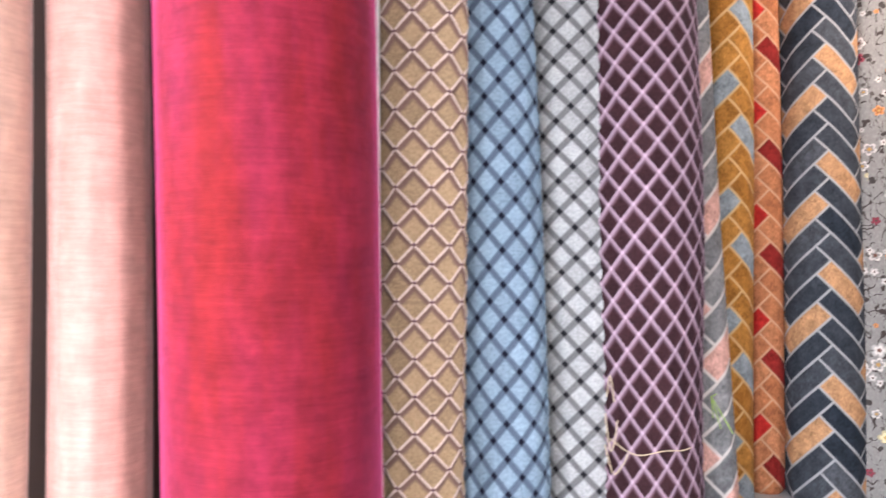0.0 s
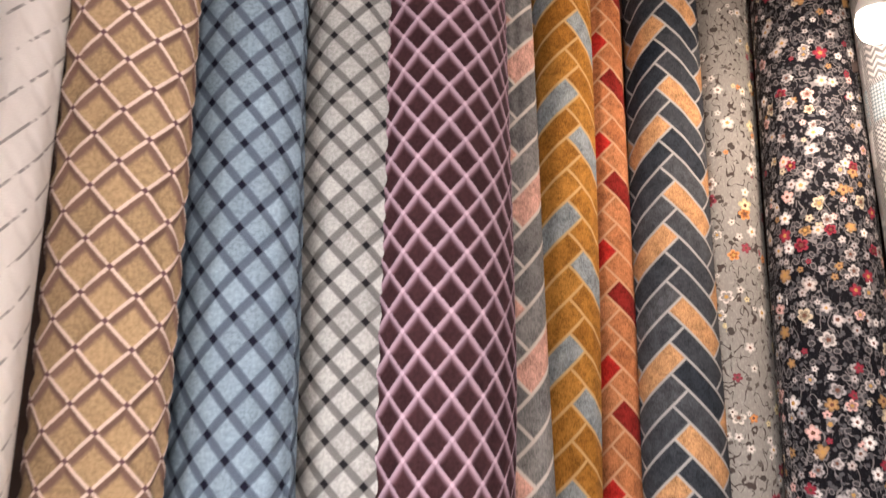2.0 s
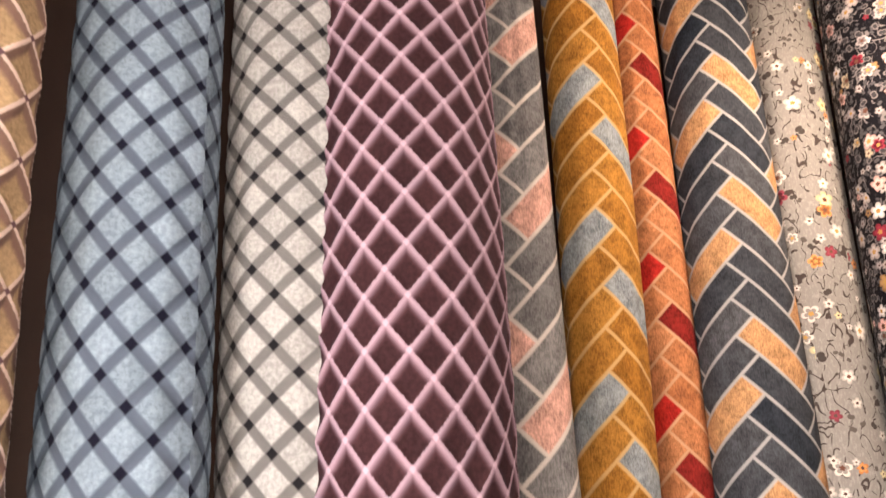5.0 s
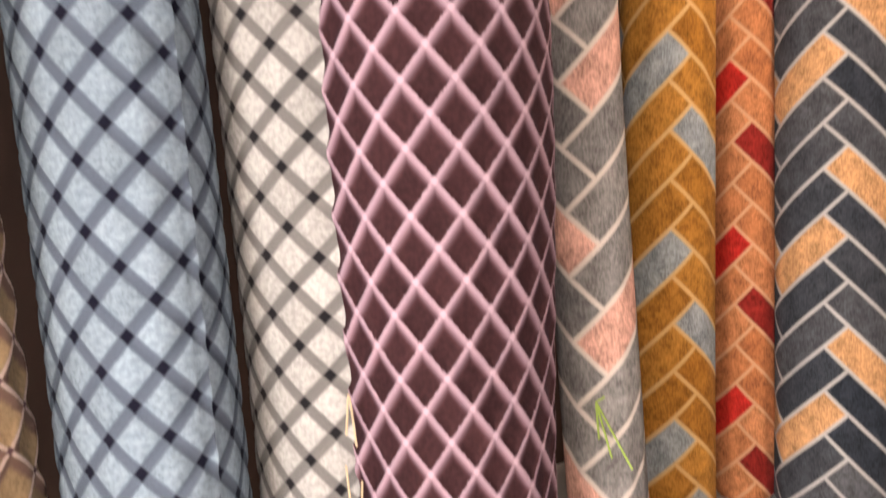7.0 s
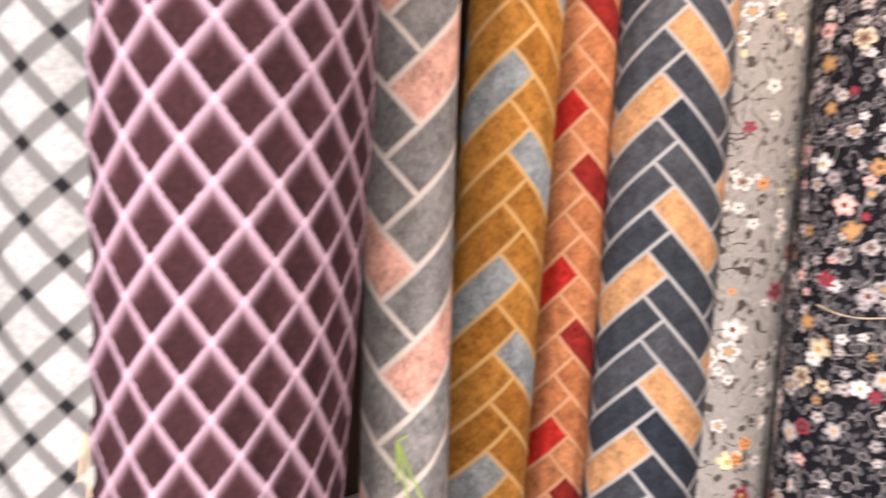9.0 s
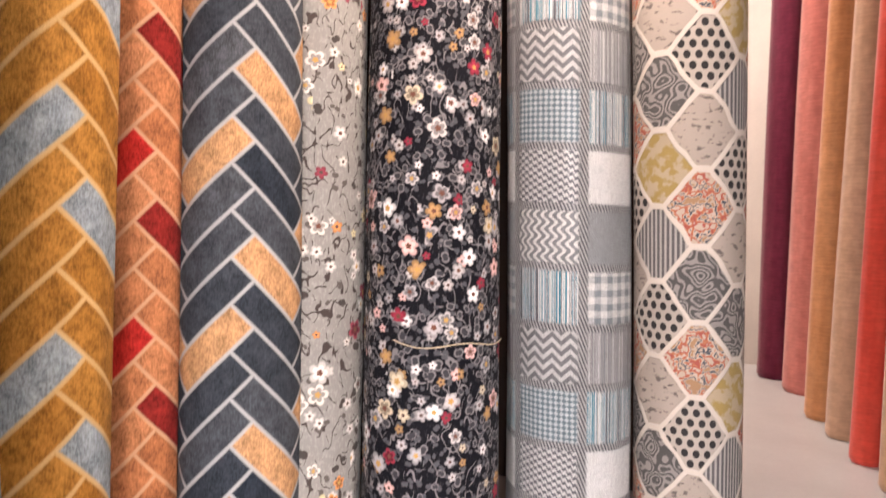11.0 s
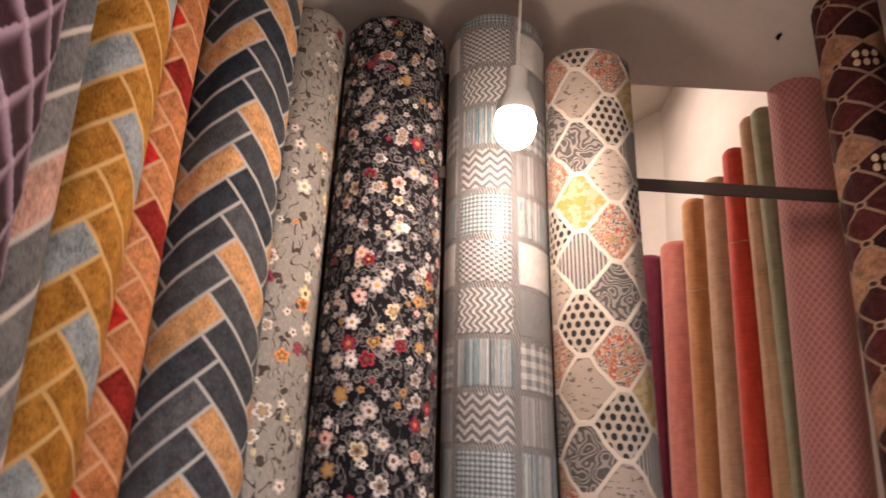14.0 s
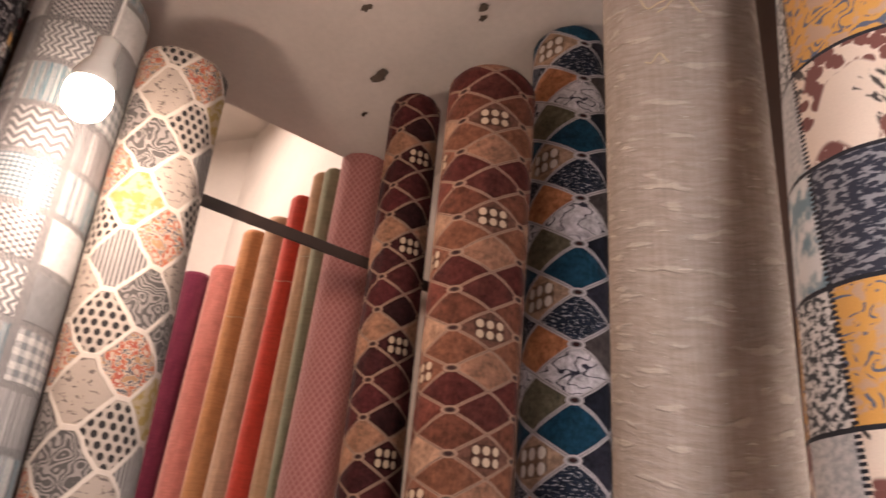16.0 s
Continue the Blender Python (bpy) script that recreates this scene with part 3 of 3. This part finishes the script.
# ---- rolls of cloth ----
def fabric_roll(label, x, y, lean, r, top, material, seam=0.0, wobble=0.0035, puff=None, strings=(), group="", base=BASE, turns=110, pinch=None):
    """A roll on end: a wound cloth with a loose outer edge, over a card tube. seam: the compass angle, in degrees, of the loose edge."""
    thing = new("fabric_roll")
    height = (top - base)
    rnd = random.Random(label + str(x))
    ph = [rnd.uniform(0, 6.28) for _ in range(6)]
    rows = 150 if puff is None else 300
    cols = turns if puff is None else 220
    bm = bmesh.new()
    uvl = bm.loops.layers.uv.new("UVMap")
    grid = []
    lap = 0.10
    for i in range(rows + 1):
        z = LIFT + (height - LIFT) * i / rows
        end = min(z - LIFT, height - z)
        tuck = 0.0 if end > 0.012 else (1 - end / 0.012) ** 2 * 0.007
        line = []
        for k in range(cols + 1):
            f = k / cols
            a = f * (2 * math.pi + lap)
            rr = r - tuck + wobble * (0.6 * math.sin(2 * a + ph[0] + 1.3 * z) + 0.4 * math.sin(3 * a + ph[1] - 2.1 * z) + 0.5 * math.sin(5.0 * z + ph[2] + a))
            rr += wobble * 0.22 * math.sin(11 * a + ph[3] + 2.5 * math.sin(1.7 * z + ph[4])) * math.sin(2.3 * z + ph[5])
            rr += 0.0016 * (f - 0.5) + (0.0022 * (f - 0.985) / 0.015 if f > 0.985 else 0)
            if pinch:
                q = min(max((z - pinch[0]) / (pinch[1] - pinch[0]), 0.0), 1.0)
                rr += pinch[2] * (q * q * (3 - 2 * q) - 0.6)
            if puff:
                p, q = net_pq(puff[0], a * r, z)
                d = min(0.5 - abs(p % 1 - 0.5), 0.5 - abs(q % 1 - 0.5))
                rr += puff[1] * (min(d / 0.25, 1.0) - 0.5)
            th = math.radians(seam) + a
            line.append((bm.verts.new((lean[0] * z + rr * math.cos(th), lean[1] * z + rr * math.sin(th), z)), a * r, z))
        grid.append(line)
    for i in range(rows):
        for k in range(cols):
            four = (grid[i][k], grid[i][k + 1], grid[i + 1][k + 1], grid[i + 1][k])
            face = bm.faces.new([q[0] for q in four])
            face.smooth = True
            for loop, q in zip(face.loops, four):
                loop[uvl].uv = (q[1], q[2])
    cloth_ob = part("cloth", bm, material, thing)
    # wound layers at both ends
    for at, up in ((LIFT + 0.004, -1), (height - 0.004, 1)):
        bm = bmesh.new()
        uvl = bm.loops.layers.uv.new("UVMap")
        outer, inner = [], []
        for k in range(48):
            a = k * 2 * math.pi / 48
            outer.append(bm.verts.new((lean[0] * at + (r - 0.006) * math.cos(a), lean[1] * at + (r - 0.006) * math.sin(a), at)))
            inner.append(bm.verts.new((lean[0] * at + min(0.02, r * 0.5) * math.cos(a), lean[1] * at + min(0.02, r * 0.5) * math.sin(a), at - up * 0.006)))
        for k in range(48):
            bm.faces.new((outer[k], outer[(k + 1) % 48], inner[(k + 1) % 48], inner[k]))
        part("wound_end", bm, material, thing)
    # card tube
    t = min(0.02, r * 0.5)
    z0, z1 = LIFT, height + 0.004
    part("core_tube", tube_bm([(lean[0] * z0, lean[1] * z0, z0), (lean[0] * z1, lean[1] * z1, z1)], t, 20), CARD, thing, "grey cardboard tube")
    # twine wound round
    for z, a0, a1, sag in strings:
        pts = []
        for k in range(25):
            a = math.radians(a0 + (a1 - a0) * k / 24)
            zz = z + sag * math.sin(math.pi * k / 24) + 0.004 * math.sin(9 * k / 24 + z * 7)
            pts.append((lean[0] * zz + (r + 0.0065) * math.cos(a), lean[1] * zz + (r + 0.0065) * math.sin(a), zz))
        part("twine", tube_bm(pts, 0.0009, 6), STRING, thing, "straw-coloured twine")
    thing.location = (x, y, base)
    tagged(thing, label, "fabric roll", group or "rolls of cloth on the ledge")
    return thing


MAGENTA = cloth("crimson velvet", velvet_draw((0.135, 0.009, 0.010), (0.15, 0.011, 0.028), 0.45), 0.75, 0.72, (1.0, 0.17, 0.52), sheen_rough=0.32)
PINK = cloth("salmon velvet", velvet_draw((0.38, 0.185, 0.15), (0.44, 0.235, 0.195), 0.3), 0.8, 0.5, (1, 0.8, 0.75))
CREAM = cloth("cream velvet", velvet_draw((0.48, 0.33, 0.25), (0.55, 0.39, 0.30)), 0.8, 0.4)
DAMASK = cloth("white damask", printed, 0.75, 0.2)
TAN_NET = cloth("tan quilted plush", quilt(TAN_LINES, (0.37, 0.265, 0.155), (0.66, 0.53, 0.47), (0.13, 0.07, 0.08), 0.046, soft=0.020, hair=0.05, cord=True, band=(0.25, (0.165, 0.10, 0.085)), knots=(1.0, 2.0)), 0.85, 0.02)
BLUE_NET = cloth("blue checked plush", quilt(BLUE_LINES, (0.225, 0.30, 0.375), (0.095, 0.125, 0.17), (0.008, 0.008, 0.018), 0.145, soft=0.05, hair=0.05, knots=(0.62, 1.12)), 0.85, 0.02, (0.35, 0.75, 1.0))
WHITE_NET = cloth("white checked plush", quilt(WHITE_LINES, (0.355, 0.358, 0.352), (0.15, 0.148, 0.146), (0.012, 0.011, 0.013), 0.145, soft=0.045, hair=0.05, knots=(0.62, 1.12)), 0.85, 0.02)
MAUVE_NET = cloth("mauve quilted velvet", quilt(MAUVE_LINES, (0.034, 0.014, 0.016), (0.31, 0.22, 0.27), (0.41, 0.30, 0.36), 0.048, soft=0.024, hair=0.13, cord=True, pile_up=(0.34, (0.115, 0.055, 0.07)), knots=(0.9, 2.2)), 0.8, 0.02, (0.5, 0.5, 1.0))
HB = 0.042
GREY_HB = cloth("grey and pink herringbone", herringbone(0.0425, (0.115, 0.115, 0.118), (0.50, 0.29, 0.235), (0.55, 0.50, 0.46), (0.20, 0.195, 0.19), u0=0.1245, v0=0.357, turn=-1), 0.85, 0.02)
GOLD_HB = cloth("mustard and grey herringbone", herringbone(HB, (0.275, 0.115, 0.018), (0.24, 0.27, 0.29), (0.56, 0.36, 0.16), (0.37, 0.175, 0.034), turn=-1, u0=0.1120, v0=0.585), 0.85, 0.02)
# the second red is darkened for blocks on the roll's shaded right side
RUST_HB = cloth("apricot and red herringbone", herringbone(0.040, (0.36, 0.13, 0.05), (0.42, 0.024, 0.018), (0.56, 0.33, 0.19), (0.46, 0.20, 0.09), turn=-1, u0=0.0501, v0=0.567, accent_shaded=(0.20, 0.018, 0.014)), 0.85, 0.02)
NAVY_HB = cloth("navy and tan herringbone", herringbone(0.041, (0.016, 0.021, 0.030), (0.43, 0.235, 0.11), (0.38, 0.37, 0.36), (0.075, 0.078, 0.085), u0=0.1776, v0=0.585), 0.85, 0.015)
GREY_FLORAL = cloth("grey floral print", floral((0.24, 0.225, 0.205), (0.31, 0.29, 0.265), [(0.66, 0.60, 0.55), (0.60, 0.54, 0.50), (0.64, 0.26, 0.09), (0.64, 0.58, 0.52), (0.26, 0.05, 0.07), (0.62, 0.56, 0.50), (0.66, 0.55, 0.32), (0.62, 0.57, 0.52)], 0.036, 0.0150, 0.30, (0.10, 0.085, 0.075), 0.10, (0.06, 0.045, 0.04), 0.48), 0.8, 0.03)
BLACK_FLORAL = cloth("black floral print", floral((0.007, 0.0065, 0.009), (0.035, 0.033, 0.036), [(0.46, 0.42, 0.41), (0.36, 0.33, 0.33), (0.36, 0.21, 0.09), (0.50, 0.46, 0.44), (0.44, 0.39, 0.37), (0.40, 0.37, 0.36), (0.54, 0.45, 0.32), (0.34, 0.32, 0.32), (0.26, 0.03, 0.05), (0.68, 0.42, 0.38), (0.70, 0.66, 0.64)], 0.028, 0.0145, 0.40, (0.075, 0.072, 0.078), 0.50, (0.18, 0.165, 0.165), 0.54), 0.75, 0.01)
PATCHED = cloth("grey patchwork weave", patchwork(0.101, 0.0825, 0.178, 0.937), 0.6, 0.03, gloss=0.3)
OGEE = cloth("cream ogee patchwork", ogee(0.118, 0.101, 0.157, 0.967), 0.7, 0.02)
DARK_RING = cloth("dark brown beaded plush", ringed(DARK_LINES, [(0.035, 0.009, 0.009), (0.055, 0.012, 0.012), (0.21, 0.105, 0.062)],
                  [[(0.03, 0.008, 0.008), (0.05, 0.012, 0.011), (0.02, 0.006, 0.006)], [(0.27, 0.135, 0.08), (0.035, 0.01, 0.01), (0.055, 0.013, 0.012)]], (0, 9), (0.24, 0.15, 0.105), (0.40, 0.29, 0.20)), 0.75, 0.04)
BROWN_RING = cloth("brown beaded plush", ringed(BROWN_LINES, [(0.098, 0.034, 0.020), (0.135, 0.053, 0.029), (0.062, 0.015, 0.012)],
                   [[(0.065, 0.018, 0.014), (0.10, 0.045, 0.03), (0.20, 0.10, 0.062)], [(0.115, 0.033, 0.022), (0.29, 0.165, 0.105), (0.15, 0.06, 0.035)]], (1, 2), (0.25, 0.155, 0.11), (0.42, 0.31, 0.22)), 0.75, 0.04)
# first odd column: shade of the roll's right side put into its colours
NAVY_RING = cloth("navy and white beaded plush", ringed(NAVY_LINES, [(0.014, 0.02, 0.034), (0.46, 0.44, 0.47), (0.008, 0.040, 0.072)],
                  [[(0.02, 0.02, 0.03), (0.06, 0.05, 0.05), (0.012, 0.014, 0.022)], [(0.30, 0.20, 0.14), (0.36, 0.15, 0.07), (0.10, 0.09, 0.06)]], (9, 0), (0.42, 0.39, 0.40), (0.54, 0.48, 0.43), speckle=1.0, ring=0.07), 0.75, 0.04)
LINEN = cloth("beige slubbed linen", linen_draw, 0.85, 0.12, relief=0.003)
PANELS = cloth("printed panel cloth", panel_draw, 0.8, 0.15)
ROSE_RIB = cloth("dusty rose ribbed velvet", ribbed, 0.8, 0.4, (1, 0.8, 0.75))


def velvet(name, a, b, tint=(1, 0.85, 0.8)):
    return cloth(name, velvet_draw(a, b), 0.8, 0.45, tint)


PLUM = velvet("plum velvet", (0.13, 0.015, 0.04), (0.18, 0.03, 0.06))
CORAL = velvet("coral velvet", (0.48, 0.15, 0.12), (0.55, 0.20, 0.16))
AMBER = velvet("amber velvet", (0.50, 0.22, 0.09), (0.58, 0.28, 0.13))
SAND = velvet("sand velvet", (0.46, 0.28, 0.17), (0.54, 0.34, 0.22))
SCARLET = velvet("scarlet velvet", (0.52, 0.05, 0.03), (0.60, 0.08, 0.05))
TAWNY = velvet("tawny velvet", (0.44, 0.25, 0.13), (0.50, 0.30, 0.17))
SAGE = velvet("sage velvet", (0.22, 0.22, 0.13), (0.28, 0.27, 0.17))

# along the left ledge
fabric_roll("cream velvet cloth roll beside a salmon roll", -0.525, 0.775, (0.004, 0.005), 0.060, 2.10, CREAM, 60)
fabric_roll("salmon pink velvet cloth roll on the ledge", -0.400, 0.825, (-0.01, 0.02), 0.056, 2.10, PINK, 60)
fabric_roll("large crimson velvet cloth roll with magenta sheen", -0.175, 0.737, (-0.018, -0.010), 0.109, 2.12, MAGENTA, 80, wobble=0.002)
fabric_roll("white damask cloth roll with dark strokes", -0.125, 0.905, (-0.02, 0.0), 0.050, 2.12, DAMASK, 90)
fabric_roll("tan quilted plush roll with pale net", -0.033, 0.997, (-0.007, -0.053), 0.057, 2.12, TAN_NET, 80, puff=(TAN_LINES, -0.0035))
fabric_roll("light blue plush roll with dark checked net", 0.089, 1.042, (-0.035, 0.048), 0.069, 2.12, BLUE_NET, 325, puff=(BLUE_LINES, 0.0022))
fabric_roll("off-white plush roll with dark checked net", 0.216, 1.130, (-0.022, 0.038), 0.079, 2.12, WHITE_NET, 30, puff=(WHITE_LINES, 0.0022))
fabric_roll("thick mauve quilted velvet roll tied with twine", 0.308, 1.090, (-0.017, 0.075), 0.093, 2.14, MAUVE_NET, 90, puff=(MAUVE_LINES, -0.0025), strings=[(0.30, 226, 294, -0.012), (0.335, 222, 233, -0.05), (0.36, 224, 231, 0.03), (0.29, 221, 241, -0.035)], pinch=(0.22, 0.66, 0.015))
fabric_roll("slim grey herringbone plush roll with pink blocks", 0.452, 1.183, (-0.019, 0.125), 0.039, 2.12, GREY_HB, 90)
fabric_roll("mustard herringbone plush roll with grey blocks", 0.574, 1.467, (0.003, 0.036), 0.058, 2.12, GOLD_HB, 90)
fabric_roll("slim apricot herringbone plush roll with red blocks", 0.705, 1.572, (-0.003, 0.040), 0.042, 2.105, RUST_HB, 90)
# along the back of the niche
fabric_roll("navy herringbone plush roll with tan blocks", 0.811, 1.523, (0.019, 0.079), 0.077, 2.19, NAVY_HB, 60)
fabric_roll("grey cotton roll with small printed flowers", 0.912, 1.519, (0.060, 0.110), 0.072, 2.20, GREY_FLORAL, 60)
fabric_roll("black cotton roll with dense printed flowers", 1.038, 1.403, (0.070, 0.119), 0.098, 2.212, BLACK_FLORAL, 60, strings=[(0.42, 200, 300, -0.004)])
fabric_roll("shiny grey patchwork weave roll behind the bulb", 1.244, 1.319, (-0.013, 0.050), 0.093, 2.19, PATCHED, 60)
fabric_roll("cream ogee patchwork roll at the end of the row", 1.341, 1.173, (-0.038, 0.042), 0.074, 2.11, OGEE, 60)

# along the right-hand ledge
G2 = "rolls against the plaster wall"
fabric_roll("dark brown beaded plush roll with diamond net", 1.528, 0.795, (-0.002, 0.028), 0.055, 2.25, DARK_RING, 330, group=G2)
fabric_roll("brown beaded plush roll with diamond net", 1.313, 0.665, (-0.057, 0.009), 0.071, 2.09, BROWN_RING, 330, group=G2)
fabric_roll("navy and white beaded plush roll", 1.288, 0.500, (0.039, 0.023), 0.068, 2.30, NAVY_RING, 330, group=G2)
fabric_roll("beige slubbed linen roll with loose threads", 0.988, 0.399, (-0.058, 0.053), 0.085, 2.20, LINEN, 330, group=G2, strings=[(1.26, 150, 178, 0.018), (1.29, 138, 160, -0.02), (1.20, 140, 156, 0.006)])
fabric_roll("printed panel cloth roll in orange and navy", 0.721, 0.371, (-0.005, -0.024), 0.088, 2.20, PANELS, 330, group=G2)

# velvets beyond the rail
G3 = "velvet rolls beyond the rail"


def far_roll(label, x, y, lean, r, material, k, top=2.364, ties=()):
    ex, ey = 0.24, 0.68
    fabric_roll(label, ex + k * (x - ex), ey + k * (y - ey), lean, 1.12 * r * k, top, material, 330, group=G3, wobble=0.002, turns=60, strings=ties)


far_roll("plum velvet roll beyond the iron rail", 2.494, 1.564, (-0.003, 0.028), 0.043, PLUM, 1.20, 2.345)
far_roll("coral velvet roll beyond the iron rail", 2.316, 1.408, (0.0, 0.019), 0.052, CORAL, 1.24, 2.33)
far_roll("amber velvet roll beyond the iron rail", 2.389, 1.384, (-0.006, 0.011), 0.037, AMBER, 1.064, ties=[(1.40, 150, 280, -0.006)])
far_roll("sand velvet roll beyond the iron rail", 2.405, 1.331, (0.003, 0.007), 0.037, SAND, 0.99, ties=[(1.395, 150, 280, -0.006)])
far_roll("scarlet velvet roll beyond the iron rail", 2.511, 1.296, (0.003, 0.010), 0.036, SCARLET, 0.87, ties=[(1.43, 150, 280, -0.006)])
far_roll("tawny velvet roll beyond the iron rail", 2.471, 1.208, (-0.003, 0.015), 0.036, TAWNY, 0.82, ties=[(1.45, 150, 280, -0.006)])
far_roll("sage green velvet roll beyond the iron rail", 2.600, 1.180, (0.0, 0.024), 0.038, SAGE, 0.76)
far_roll("dusty rose ribbed velvet roll beyond the iron rail", 1.657, 0.946, (0.009, 0.005), 0.048, ROSE_RIB, 1.16)

# ---- iron rail across the opening ----
rail = new("rail")
bm = bmesh.new()
bmesh.ops.create_cube(bm, size=1.0, matrix=Matrix.Diagonal((0.006, 1.60, 0.024, 1)))
bmesh.ops.bevel(bm, geom=bm.edges[:], offset=0.0015, segments=1, affect="EDGES")
part("flat_bar", bm, IRON, rail)
for side in (-1, 1):
    bm = bmesh.new()
    bmesh.ops.create_cube(bm, size=1.0, matrix=Matrix.Translation((0, side * 0.797, 0)) @ Matrix.Diagonal((0.05, 0.006, 0.06, 1)))
    part("wall_plate", bm, IRON, rail)
rx_, ry_ = xy(1.81, 0.30)
rail.matrix_world = pose(rx_, ry_, 1.90, 0, 0, 36.8699)
tagged(rail, "dark iron flat bar fixed across the opening", "rail")

# ---- pendant bulb ----
bulb = new("pendant_bulb")
bm = bmesh.new()
prof = [(0.0, -0.040), (0.014, -0.037), (0.024, -0.028), (0.029, -0.014), (0.030, 0.0), (0.027, 0.012)]
rings = [[bm.verts.new((r * math.cos(k * math.pi / 12), r * math.sin(k * math.pi / 12), z)) for k in range(24)] for r, z in prof[1:]]
tip = bm.verts.new((0, 0, prof[0][1]))
for k in range(24):
    bm.faces.new((tip, rings[0][(k + 1) % 24], rings[0][k]))
    for a, b in zip(rings, rings[1:]):
        bm.faces.new((a[k], a[(k + 1) % 24], b[(k + 1) % 24], b[k]))
dome = smooth(part("dome", bm, BULB_GLASS, bulb, "lit frosted dome"))
dome.visible_shadow = False
bm = bmesh.new()
prof = [(0.027, 0.012), (0.028, 0.022), (0.020, 0.045), (0.015, 0.052), (0.015, 0.085), (0.006, 0.092)]
rings = [[bm.verts.new((r * math.cos(k * math.pi / 12), r * math.sin(k * math.pi / 12), z)) for k in range(24)] for r, z in prof]
for k in range(24):
    for a, b in zip(rings, rings[1:]):
        bm.faces.new((a[k], a[(k + 1) % 24], b[(k + 1) % 24], b[k]))
bm.faces.new(rings[-1])
smooth(part("holder", bm, PLASTIC, bulb, "white plastic holder"))
part("cable", tube_bm([(0, 0, 0.088), (0.002, 0.001, 0.2), (-0.002, 0, 0.33), (0, 0, LOW - BULB[2])], 0.0022, 8), PLASTIC, bulb, "thin white cable")
bulb.location = BULB
tagged(bulb, "lit white bulb hanging on a thin cable", "lamp")

# ---- added tube lights, both out of view: behind the walker, and beyond the rail ----
def tube_light(x, y, z, turn, upright=False):
    thing = new("tube_light")
    bm = bmesh.new()
    bmesh.ops.create_cube(bm, size=1.0, matrix=Matrix.Translation((0, 0, 0.035)) @ Matrix.Diagonal((0.06, 1.25, 0.035, 1)))
    bmesh.ops.bevel(bm, geom=bm.edges[:], offset=0.006, segments=2, affect="EDGES")
    part("housing", bm, PLASTIC, thing)
    part("tube", tube_bm([(0, -0.58, 0.004), (0, 0.58, 0.004)], 0.013, 16), TUBE_GLOW, thing)
    thing.matrix_world = pose(x, y, z, 0, 0, turn) @ (pose(0, 0, 0, 90, 0, 0) @ pose(0, 0, 0, 0, 0, 90) if upright else pose(0, 0, 0))
    tagged(thing, "white tube light added out of view", "lamp")


tube_light(tx, ty, 1.55, 36.87, True)
tube_light(fx, fy, 3.20, 36.87)

# ---- small things on the rolls ----
tag = new("tape_tag")
bm = bmesh.new()
for a, l in ((72, 0.052), (58, 0.066), (84, 0.034), (-35, 0.010)):
    m = Matrix.Rotation(math.radians(a), 4, "Y") @ Matrix.Translation((l / 2, 0, 0)) @ Matrix.Diagonal((l, 0.0010, 0.0017, 1))
    bmesh.ops.create_cube(bm, size=1.0, matrix=m)
part("strip", bm, TAPE, tag)
tag.matrix_world = pose(0.4345, 1.1822, 0.979, -7, 0, -28)
tagged(tag, "lime green tape scrap stuck on a roll", "tape")
